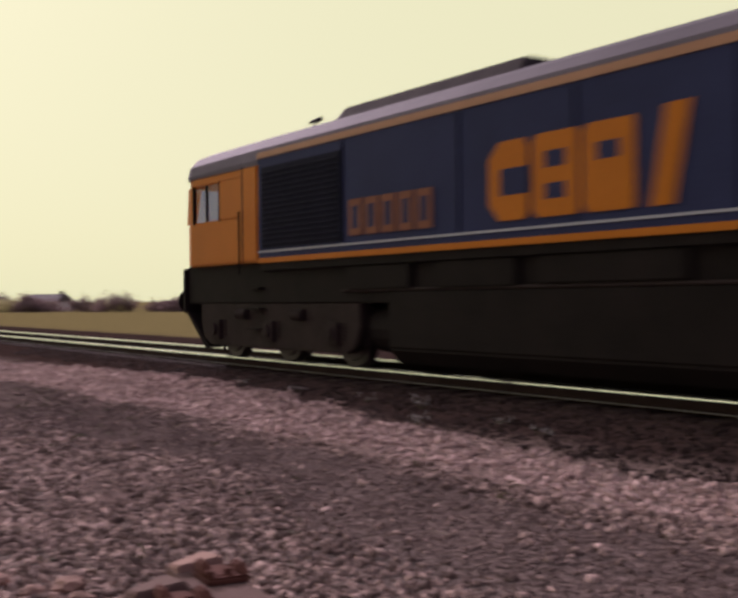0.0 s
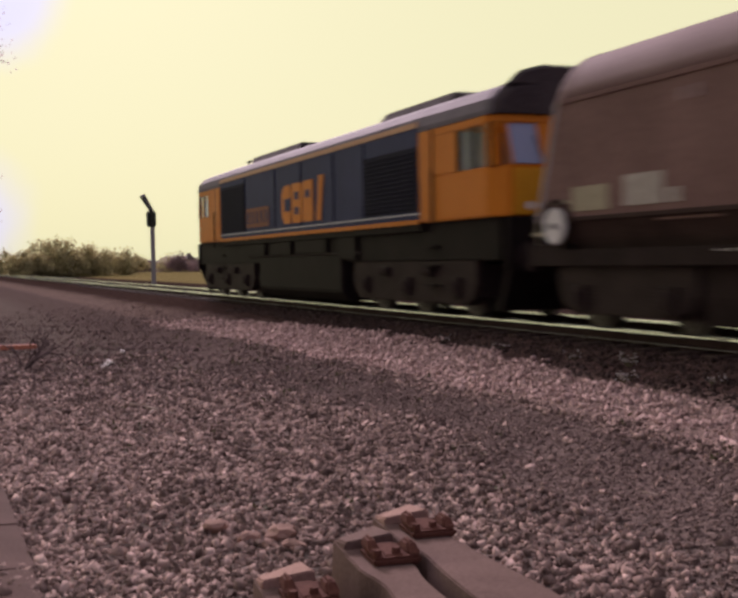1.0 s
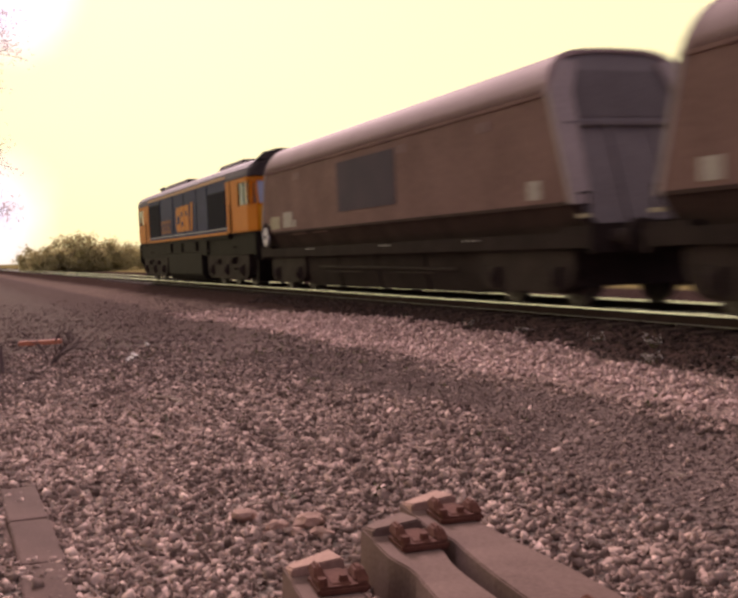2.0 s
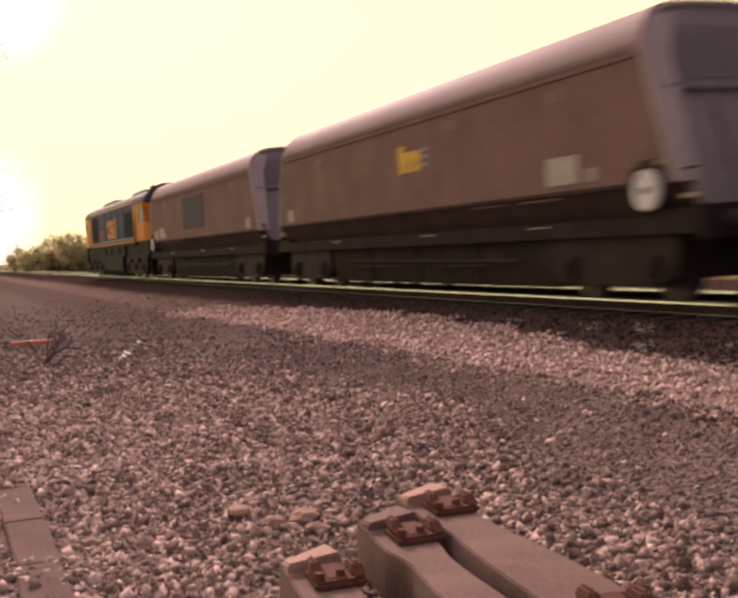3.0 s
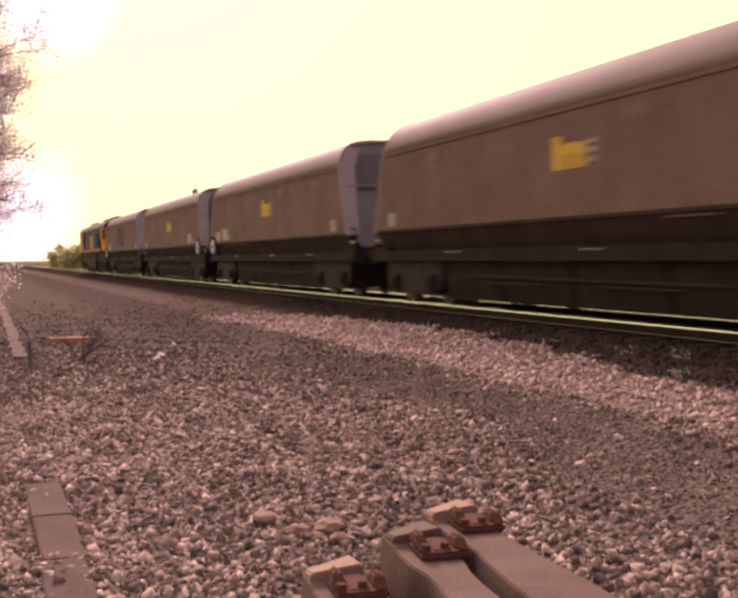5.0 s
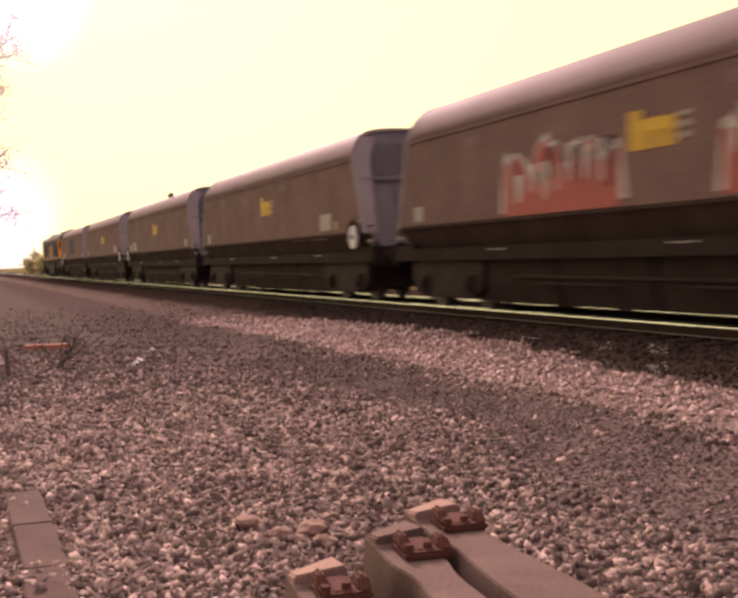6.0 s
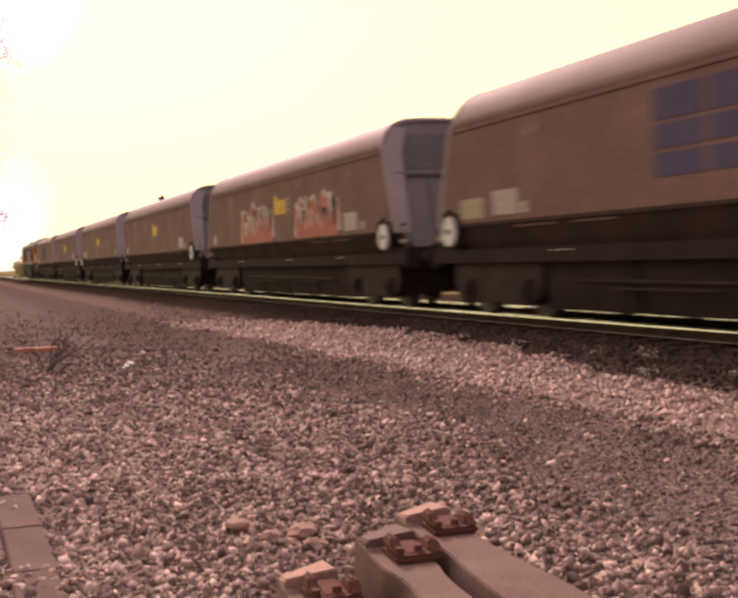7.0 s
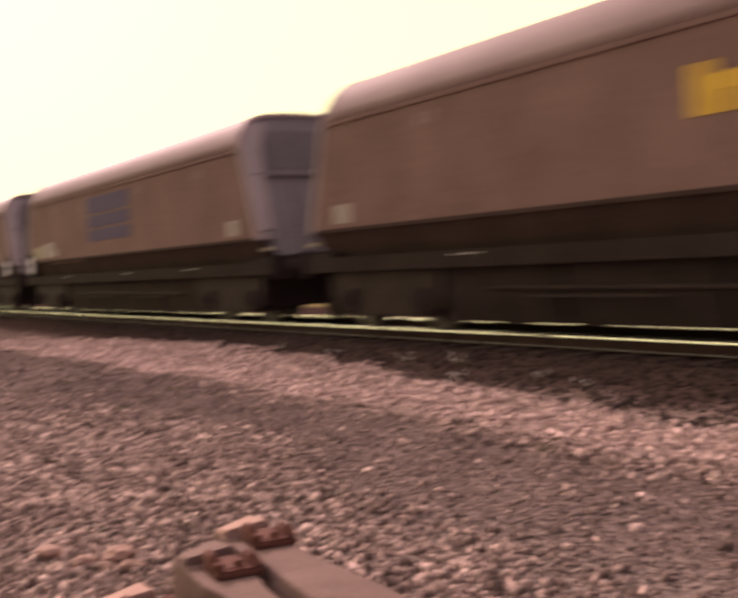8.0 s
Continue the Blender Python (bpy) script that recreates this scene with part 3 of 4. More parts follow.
            part("windscreen_pillar", loft(B(), [[(xo - e * 0.08, s * 1.02, 2.52), (xo, s * 1.14, 2.52), (xo - e * 0.05, s * 1.14, 2.52), (xo - e * 0.12, s * 1.02, 2.52)], [(xo - e * 0.28, s * 1.02, 3.2), (xo - e * 0.22, s * 1.14, 3.2), (xo - e * 0.27, s * 1.14, 3.2), (xo - e * 0.34, s * 1.02, 3.2)]]), ORANGE, cab)
            xw0, xw1 = sorted((wa, xc))
            pane = part("side_window", box(B(), xw0, xw1, s * (W - 0.035) - 0.004, s * (W - 0.035) + 0.004, 2.52, 3.2), GLASS, cab, "clear cab side window")
            pane.visible_shadow = False
            xm = (wa + wb) / 2
            part("window_bar", box(B(), xm - 0.03, xm + 0.03, y0 + 0.01, y1 - 0.01, 2.52, 3.2), LOCO_BLACK, cab)
            for xf in (wa, wb):
                part("window_rubber", box(B(), xf - 0.025, xf + 0.025, y0, y1 + 0.006 if s > 0 else y1, 2.5, 3.22), LOCO_BLACK, cab)
            scr = part("windscreen", loft(B(), [[(xo - e * 0.05, s * 0.52, 2.54), (xo - e * 0.05, s * 1.05, 2.54), (xo - e * 0.06, s * 1.05, 2.54), (xo - e * 0.06, s * 0.52, 2.54)], [(xo - e * 0.26, s * 0.52, 3.2), (xo - e * 0.26, s * 1.05, 3.2), (xo - e * 0.27, s * 1.05, 3.2), (xo - e * 0.27, s * 0.52, 3.2)]]), SCREEN, cab, "raked windscreen with the sky's reflection painted in its tint")
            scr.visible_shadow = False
            part("wiper", rod(B(), (xo - e * 0.03, s * 0.5, 2.55), (xo - e * 0.16, s * 0.62, 3.0), 0.012, 0.01, 6), LOCO_BLACK, cab)
            # door, its handrails and steps
            d0, d1 = sorted((xi + e * 0.06, xi + e * 0.56))
            y2, y3 = sorted((s * (W + 0.001), s * (W + 0.018)))
            part("cab_door", box(B(), d0, d1, y2, y3, 1.74, 3.34), ORANGE, cab, "orange cab door with rounded edges", 0.008)
            part("door_line", box(B(), xi + e * 0.58 - 0.02, xi + e * 0.58 + 0.02, y2, y3, 1.72, 3.36), GRILLE, cab)
            part("handrail", rod(B(), (xi + e * 0.63, s * (W + 0.06), 1.5), (xi + e * 0.63, s * (W + 0.06), 2.6), 0.016, 0.016, 8), LOCO_BLACK, cab)
            for zz in (0.55, 0.9, 1.25):
                s0, s1 = sorted((s * (W - 0.25), s * (W - 0.02)))
                part("step", box(B(), d0, d1, s0, s1, zz, zz + 0.03), LOCO_BLACK, cab)
            for dy in (0.62, 0.82):
                part("headlight", rod(B(), (xo - e * 0.02, s * dy, 1.86), (xo + e * 0.03, s * dy, 1.86), 0.075, 0.07, 14), LAMP, cab, "round white headlight lens")
        part("centre_pillar", loft(B(), [[(xo - e * 0.1, -0.53, 2.52), (xo - e * 0.1, 0.53, 2.52), (xo - e * 0.02, 0.53, 2.52), (xo - e * 0.02, -0.53, 2.52)], [(xo - e * 0.32, -0.53, 3.2), (xo - e * 0.32, 0.53, 3.2), (xo - e * 0.23, 0.53, 3.2), (xo - e * 0.23, -0.53, 3.2)]]), ORANGE, cab)
        x0, x1 = sorted((xo - e * 0.02, xo + e * 0.02))
        part("front_panel", box(B(), x0, x1, -1.1, 1.1, 1.72, 2.46), YELLOW, cab, "yellow warning panel", 0.01)
        x0, x1 = sorted((xo - e * 0.05, xo + e * 0.06))
        part("buffer_beam", box(B(), x0, x1, -1.25, 1.25, 0.82, 1.68), LOCO_BLACK, loco, "black buffer beam", 0.02)
        part("plough", loft(B(), [[(xo - e * 0.1, -1.2, 0.85), (xo - e * 0.1, 1.2, 0.85), (xo + e * 0.05, 1.2, 0.85), (xo + e * 0.05, -1.2, 0.85)], [(xo - e * 0.75, -1.05, 0.16), (xo - e * 0.75, 1.05, 0.16), (xo - e * 0.5, 1.05, 0.16), (xo - e * 0.5, -1.05, 0.16)]]), LOCO_BLACK, loco, "black obstacle deflector", 0.01)
        buffers(loco, xo + e * (0.04 if e < 0 else -0.5), e, LOCO_BLACK)
        part("coupling", rod(B(), (xo - 0.3, 0, 1.0), (xo + e * 0.3, 0, 0.95), 0.07, 0.06, 10), GREASE, loco)
        for y in (-0.45, 0.45):
            part("brake_hose", rod(B(), (xo + e * 0.05, y, 1.0), (xo + e * 0.22, y * 0.8, 0.5), 0.03, 0.03, 8), LOCO_BLACK, loco)
    # underframe, tank and boxes
    part("underframe", box(B(), -10.0, 10.3, -1.18, 1.18, 1.0, 1.715), LOCO_BLACK, loco, "black underframe", 0.02)
    part("sill", box(B(), F, R, -1.3, 1.3, 1.56, 1.715), LOCO_BLACK, loco)
    tank = [(-1.28, 0.36), (-1.1, 0.14), (1.1, 0.14), (1.28, 0.36), (1.28, 1.16), (-1.28, 1.16)]
    part("fuel_tank", loft(B(), [[(x, y, z) for y, z in tank] for x in (-2.9, 3.4)]), LOCO_BLACK, loco, "black fuel tank", 0.03)
    for x0, x1 in ((-3.75, -2.92), (3.42, 3.75)):
        part("air_reservoir", rod(B(), (x0, -0.7, 0.62), (x1, -0.7, 0.62), 0.36, 0.36, 16), LOCO_BLACK, loco, "black air reservoir")
        part("air_reservoir", rod(B(), (x0, 0.7, 0.62), (x1, 0.7, 0.62), 0.36, 0.36, 16), LOCO_BLACK, loco, "black air reservoir")
    for s in (-1, 1):
        for x0, x1, z0 in ((-4.0, -2.4, 1.2), (-1.8, -0.2, 1.2), (0.2, 2.4, 1.22), (3.1, 4.2, 1.05)):
            y0, y1 = sorted((s * 1.0, s * 1.27))
            part("equipment_box", box(B(), x0, x1, y0, y1, z0, 1.55), LOCO_BLACK, loco, "", 0.02)
        part("air_pipe", rod(B(), (-4.2, s * 1.22, 1.19), (4.4, s * 1.22, 1.19), 0.025, 0.025, 8), GREASE, loco)
    wm = wheelset_mesh(0.533)
    for x in (-6.63, 6.63):
        bogie(loco, x, (-2.07, 0.0, 2.07), 0.533, wm, True)
    MOVERS.append((loco, 0.0))


def lettering(parent, x0, x1, z0, z1, y, material, name="marking", label=""):
    return part(name, box(B(), x0, x1, y - 0.006, y + 0.006, z0, z1), material, parent, label)


def spray(parent, x0, x1, z0, z1, y, rng):
    """A sprayed tag: a red field with a jagged white outline and streaks."""
    n = 26
    top, edge = [], [(x0 - 0.15, z0 + 0.05)]
    for i in range(n + 1):
        u = i / n
        hump = 0.5 + 0.5 * abs(math.sin(u * math.pi * 3.2 + 0.5)) ** 0.6 * (0.7 + 0.3 * math.sin(math.pi * u))
        x, z = x0 + (x1 - x0) * u, z0 + (z1 - z0) * hump * rng.uniform(0.82, 1.0)
        top.append((x, z))
        edge.append((x + rng.uniform(-0.03, 0.03), z + rng.uniform(0.03, 0.16)))
    edge.append((x1 + 0.18, z0 + 0.1))
    part("sprayed_outline", slab(B(), edge, y - 0.008, y - 0.002), SPRAY_WHITE, parent, "white sprayed outline")
    part("sprayed_field", slab(B(), [(x0, z0)] + top + [(x1, z0)], y - 0.013, y - 0.0085), SPRAY_RED, parent, "red sprayed lettering shape")
    for i in range(16):
        x = x0 + (x1 - x0) * (0.04 + 0.058 * i) + rng.uniform(-0.06, 0.06)
        za, zb = z0 + (z1 - z0) * rng.uniform(0.15, 0.45), z0 + (z1 - z0) * rng.uniform(0.5, 0.95)
        w = rng.uniform(0.03, 0.09)
        part("sprayed_streak", slab(B(), [(x, za), (x + w, za), (x + w + rng.uniform(-0.1, 0.15), zb), (x + rng.uniform(-0.1, 0.02), zb)], y - 0.018, y - 0.0135), (SPRAY_WHITE, HOPPER, SPRAY_WHITE, GRILLE)[i % 4], parent)


WAGON_WHEELS = []


def build_wagon(index, brake_end, mark):
    """A covered bogie coal hopper. brake_end: -1 or 1, the end that has the handwheel."""
    label = {"blue": "brown covered coal hopper wagon with worn blue painted bars", "faint": "brown covered coal hopper wagon with a faded dark patch", "yellow": "brown covered coal hopper wagon with a yellow square mark",
             "spray": "brown covered coal hopper wagon with red sprayed lettering", "": "plain brown covered coal hopper wagon"}[mark]
    at = WAGON_MID + index * WAGON_GAP
    wag = thing("hopper_wagon", label, "hopper wagon", pose(LOCO_X + at, TRACK, 0), group="wagons of the train")
    H, W = 7.66, 1.33
    zt, zb = 3.23, 1.56
    E = 8.22    # the ends lean outwards: half length at the foot of the sides
    # upright sides, then chutes that lean in below
    prof = [(-W, zt), (-W, zb), (W, zb), (W, zt)]
    lower = [(-W + 0.01, zb), (-1.02, 1.1), (1.02, 1.1), (W - 0.01, zb)]
    # shade under the overhanging sides is painted dark here
    part("lower_hopper", loft(B(), [[(x * E, y, z) for y, z in lower] for x in (-1, 1)]), COAL_SHADE, wag, "lower hopper darkened by coal dust and painted shade", 0.012)
    body = part("hopper_body", loft(B(), [[(x * ((H if z > 2 else E) - 0.02), y, z) for y, z in prof] for x in (-1, 1)]), HOPPER, wag, "brown dusty steel hopper side", 0.012)
    lean = lambda z: H + (E - H) * (zt - z) / (zt - zb)
    crown = [(-W - 0.01, zt), (-1.305, 3.4), (-1.25, 3.53), (-1.17, 3.66), (-1.06, 3.77), (-0.93, 3.85), (-0.78, 3.9), (-0.6, 3.93), (-0.3, 3.945)]
    lid = crown + [(0.0, 3.95)] + [(-y, z) for y, z in crown[::-1]]
    part("lid", loft(B(), [[(e * (lean(z) - 0.02), y, z) for y, z in lid] for e in (-1, 1)], cap=False), LID, wag, "pale dusty curved lid", smooth=True)
    for e in (-1, 1):
        rows = ((1.2, 0.9), (zb, 1.2), (1.9, 1.26), (2.6, 1.28), (zt, 1.3), (3.4, 1.28), (3.53, 1.22), (3.66, 1.14), (3.77, 1.03), (3.85, 0.9), (3.92, 0.6))
        end = part("end_wall", loft(B(), [[(e * (lean(z) + a), y, z) for a, y in ((-0.06, -v), (0.0, -v), (0.0, v), (-0.06, v))] for z, v in rows]), END_GREY, wag, "bluish grey steel end wall")
        hood = [(y * 1.006, z + 0.006) for y, z in lid]
        inner = [(y * 0.94, z - 0.06 if z > zt else z) for y, z in lid]
        part("end_hood", loft(B(), [[(e * (lean(z) + k), y, z) for y, z in hood + inner[::-1]] for k in (-0.08, 0.05)], cap=True), LID, wag, "pale rim of the lid")
        for s in (-1, 1):
            part("corner_post", loft(B(), [[(e * (lean(z) + a), s * y, z) for a, y in ((-0.03, 1.345), (0.09, 1.345), (0.09, v), (-0.03, v))] for z, v in ((zb - 0.02, 1.02), (zt, 0.92))] + [[(e * (lean(3.74) + a), s * y, 3.74) for a, y in ((-0.03, 1.06), (0.09, 1.06), (0.09, 0.72), (-0.03, 0.72))]]), POST, end, "", 0.01)
            part("end_rib", loft(B(), [[(e * (lean(z) + a), s * y, z) for a, y in ((-0.01, 0.42), (0.06, 0.42), (0.06, 0.36), (-0.01, 0.36))] for z in (2.7, 1.3)]), END_GREY, end, "", 0.006)
        part("end_panel", loft(B(), [[(e * (lean(z) + a), y, z) for a, y in ((0.0, -0.9), (0.015, -0.9), (0.015, 0.9), (0.0, 0.9))] for z in (2.86, 3.6)]), END_DARK, end, "darker upper end panel", 0.004)
        part("end_rail", loft(B(), [[(e * (lean(2.75) + a), y, z) for a, y in ((0.0, -1.2), (0.09, -1.2), (0.09, 1.2), (0.0, 1.2))] for z in (2.72, 2.78)]), END_GREY, end, "", 0.006)
        # platform at the end
        p0, p1 = sorted((e * (E - 0.5), e * 8.62))
        part("end_platform", box(B(), p0, p1, -1.25, 1.25, 1.0, 1.22), BLACK, wag, "black end platform", 0.015)
        part("headstock", box(B(), min(e * 8.55, e * 8.66), max(e * 8.55, e * 8.66), -1.28, 1.28, 0.82, 1.25), BLACK, wag, "", 0.015)
        buffers(wag, e * 8.65, e, BLACK)
        part("coupler", rod(B(), (e * 8.6, 0, 0.98), (e * 9.24, 0, 0.98), 0.09, 0.08, 10), GREASE, wag)
        part("air_hose", rod(B(), (e * 8.66, 0.4, 0.95), (e * 8.95, 0.35, 0.45), 0.03, 0.03, 8), BLACK, wag)
        for s in (-1, 1):
            part("handrail", rod(B(), (e * 8.5, s * 1.2, 1.22), (e * 8.5, s * 1.2, 1.7), 0.018, 0.018, 8), CREAM if e == brake_end else BLACK, wag)
            part("grab_rail", rod(B(), (e * 8.5, s * 1.2, 1.7), (e * 8.2, s * 1.22, 1.7), 0.018, 0.018, 8), BLACK, wag)
            part("lamp_bracket", box(B(), e * 8.4 - 0.14, e * 8.4 + 0.14, s * 1.22 - 0.03, s * 1.22 + 0.03, 1.34, 1.4), CREAM, wag)
    for s in (-1, 1):
        y0, y1 = sorted((s * 1.15, s * 1.28))
        part("solebar", box(B(), -8.55, 8.55, y0, y1, 0.9, 1.14), BLACK, wag, "black longitudinal beam", 0.012)
        part("side_sill", box(B(), -E + 0.05, E - 0.05, min(s * 1.31, s * 1.35), max(s * 1.31, s * 1.35), zb - 0.03, zb + 0.03), COAL_SHADE, wag, "", 0.008)
        part("top_rail", box(B(), -H + 0.05, H - 0.05, min(s * 1.31, s * 1.36), max(s * 1.31, s * 1.36), zt - 0.05, zt + 0.015), HOPPER, wag, "", 0.008)
        part("brake_rod", rod(B(), (-3.9, s * 1.1, 0.62), (3.9, s * 1.1, 0.58), 0.035, 0.035, 8), GREASE, wag)
        for x in (-1.9, 1.9):
            part("door_gear_bar", box(B(), x - 1.1, x + 1.1, s * 1.16 - 0.02, s * 1.16 + 0.02, 0.5, 0.53), GREASE, wag, "worn door gear bar")
    for x in (-3.75, -1.25, 1.25, 3.75):
        part("discharge_chute", loft(B(), [[(x - 1.23, -1.1, 1.12), (x + 1.23, -1.1, 1.12), (x + 1.23, 1.1, 1.12), (x - 1.23, 1.1, 1.12)], [(x - 1.2, -1.08, 0.52), (x + 1.2, -1.08, 0.52), (x + 1.2, 1.08, 0.52), (x - 1.2, 1.08, 0.52)], [(x - 1.2, -1.0, 0.16), (x + 1.2, -1.0, 0.16), (x + 1.2, 1.0, 0.16), (x - 1.2, 1.0, 0.16)]]), BLACK, wag, "black discharge chute", 0.01)
    part("centre_sill", box(B(), -8.5, 8.5, -0.35, 0.35, 0.85, 1.12), BLACK, wag)
    for s in (-1, 1):
        # handwheel on its bracket
        x = brake_end * 7.72
        hw = B()
        torus(hw, (x, s * 1.38, 1.47), 0.235, 0.035)
        rod(hw, (x, s * 1.36, 1.47), (x, s * 1.40, 1.47), 0.225, 0.225, 24)
        w = part("handwheel", hw, WHEEL_WHITE, wag, "white painted brake handwheel")
        part("handwheel_hub", rod(B(), (x, s * 1.2, 1.47), (x, s * 1.43, 1.47), 0.05, 0.05, 10), BLACK, w)
        part("handwheel_bracket", box(B(), x - 0.3, x + 0.3, s * 1.3 - 0.05, s * 1.3 + 0.05, 1.78, 1.83), CREAM, wag, "pale worn bracket")
        # dark ring added to stand in for the depth of an arched recess
        arch = [(x + q * math.cos(a), 1.5 + q * math.sin(a)) for q, r in ((0.36, range(0, 13)), (0.3, range(12, -1, -1))) for a in (math.pi * k / 12 for k in r)]
        part("handwheel_arch", slab(B(), arch, *sorted((s * 1.3, s * 1.4))), COAL_SHADE, wag, "dark raised ring standing in for an arched recess")
        # data panels beside the handwheel, at the other end a small one
        d = -brake_end
        y = s * (W + 0.008)
        for u, v, z0, z1, m in ((0.4, 1.25, 1.66, 2.0, CREAM), (1.6, 2.4, 1.68, 2.08, PANEL), (2.5, 2.72, 1.68, 1.86, PANEL)) if brake_end < 0 else ((1.62, 2.45, 1.68, 2.08, PANEL), (1.2, 1.38, 1.68, 1.86, PANEL)):
            a, b = sorted((brake_end * 7.72 + d * u, brake_end * 7.72 + d * v))
            lettering(wag, a, b, z0, z1, y, m, "data_panel", "pale worn data panel")
        a, b = sorted((-brake_end * 7.4, -brake_end * 7.0))
        lettering(wag, a, b, 1.66, 1.95, y, PANEL, "data_panel", "pale worn data panel")
        for x in (-5.0, 1.9, 5.4):
            for dx in (0.0, 0.28):
                lettering(wag, x + dx, x + dx + 0.12, 2.88, 3.04, y, LID, "small_marking")
        for x in (-4.4, 0.6, 4.6):
            for dx in (0.0, 0.22, 0.44):
                part("sole_plate", box(B(), x + dx, x + dx + 0.08, s * 1.285 - 0.006, s * 1.285 + 0.006, 1.07, 1.095), PLATE, wag)
        for u, v in ((2.2, 3.4), (3.9, 5.0)):
            a, b = sorted((brake_end * 7.72 + d * u, brake_end * 7.72 + d * v))
            part("worn_streak", box(B(), a, b, s * 1.275 - 0.022, s * 1.275 + 0.022, 1.47, 1.505), CONCRETE, wag, "worn pale lettering strip")
    ys = -W - 0.008
    if mark in ("yellow", "spray"):
        x0 = -0.15
        lettering(wag, x0, x0 + 0.26, 2.3, 2.82, ys, LOGO_YELLOW, "yellow_mark", "yellow painted stroke")
        for a, b, z1 in ((0.3, 0.44, 2.68), (0.5, 0.64, 2.7), (0.69, 0.83, 2.68), (0.87, 0.98, 2.66)):
            lettering(wag, x0 + a, x0 + b, 2.3, z1, ys, LOGO_YELLOW, "yellow_mark", "yellow painted stroke")
        lettering(wag, x0 + 0.3, x0 + 0.98, 2.52, 2.68, ys - 0.004, LOGO_YELLOW, "yellow_mark", "yellow painted stroke")
        for z0, z1 in ((2.36, 2.44), (2.5, 2.58), (2.64, 2.7)):
            lettering(wag, x0 + 1.06, x0 + 1.26, z0, z1, ys, PANEL, "mark_bar")
    if mark == "faint":
        lettering(wag, -1.7, 1.7, 1.9, 3.02, ys, LOGO_FAINT, "faded_patch", "faded dark patch")
    if mark == "blue":
        for x in (-1.78, -0.68, 0.42):
            for u, v, z0, z1 in ((0.0, 0.98, 2.66, 3.06), (0.0, 0.98, 2.3, 2.6), (0.0, 0.98, 1.95, 2.24)):
                lettering(wag, x + u, x + v, z0, z1, ys, LOGO_BLUE, "blue_mark", "worn blue painted bar")
    if mark == "spray":
        rng = random.Random(5)
        spray(wag, -3.7, -0.4, 1.6, 2.72, ys, rng)
        spray(wag, 1.75, 4.9, 1.62, 2.7, ys, rng)
    if not WAGON_WHEELS:
        WAGON_WHEELS.append(wheelset_mesh(0.46))
    for x in (-6.45, 6.45):
        bogie(wag, x, (-1.0, 1.0), 0.46, WAGON_WHEELS[0], False)
    MOVERS.append((wag, at))


# ---- trackside things ----


def stones(name, spots, sizes, material, label):
    """Broken stones as one object: squashed, turned, jagged blocks."""
    bm = bmesh.new()
    bmesh.ops.create_cube(bm, size=1.5)
    bmesh.ops.triangulate(bm, faces=bm.faces)
    base = np.array([v.co[:] for v in bm.verts])
    tri = np.array([[v.index for v in f.verts] for f in bm.faces])
    bm.free()
    rng = np.random.default_rng(len(spots))
    n = len(spots)
    v = (base[None] + rng.uniform(-0.5, 0.5, (n, len(base), 3))) * rng.uniform(0.3, 1.45, (n, 1, 3))
    q = rng.normal(size=(n, 4))
    q /= np.linalg.norm(q, axis=1, keepdims=True)
    w, x, y, z = q.T
    rot = np.stack([1 - 2 * (y * y + z * z), 2 * (x * y - z * w), 2 * (x * z + y * w), 2 * (x * y + z * w), 1 - 2 * (x * x + z * z), 2 * (y * z - x * w), 2 * (x * z - y * w), 2 * (y * z + x * w), 1 - 2 * (x * x + y * y)], -1).reshape(n, 3, 3)
    v = np.einsum("nij,nkj->nki", rot, v) * sizes[:, None, None] + spots[:, None, :]
    f = (tri[None] + (np.arange(n) * len(base))[:, None, None]).reshape(-1, 3)
    return tagged(raw(name, v.reshape(-1, 3), f, material), label, "gravel", kind="stuff")


def build_ballast():
    rng = np.random.default_rng(7)

    def scatter(x0, x1, y0, y1, per_m2, s0, s1, keep=None):
        n = int((x1 - x0) * (y1 - y0) * per_m2)
        x, y = rng.uniform(x0, x1, n), rng.uniform(y0, y1, n)
        if keep is not None:
            k = keep(x, y) > rng.uniform(0, 1, n)
            x, y = x[k], y[k]
        s = rng.uniform(s0, s1, len(x)) * rng.choice([0.55, 0.75, 1.0, 1.3], len(x))
        z = ground_height(x, y) + s * rng.uniform(-0.3, 0.35, len(x))
        return np.stack([x, y, z], -1), s

    shoulder = lambda x: 8.0 - 1.0 * np.clip((x + 16) / 9.5, 0, 1) + 0.13 * np.sin(x * 2.1) * np.sin(x * 0.7) + 0.06 * np.sin(x * 5.3)
    wave = lambda x: 0.35 * np.sin(x * 0.5) + 0.2 * np.sin(x * 1.3 + 1)
    path = lambda x, y: np.clip((y - 3.2 - wave(x) + 0.04 * (x + 9)) / 0.9, 0, 1) * np.clip((5.7 + 0.5 * wave(x) - y) / 0.4, 0, 1)
    p, s = scatter(-19, 4, -2.2, 5.9, 1400, 0.009, 0.026, lambda x, y: (1 - 0.95 * path(x, y)) * np.clip(1.9 + x / 9.5, 0.12, 1) * np.clip((3.5 - x) / 6, 0.05, 1) * np.clip((y + 2.4) / 1.5, 0, 1))
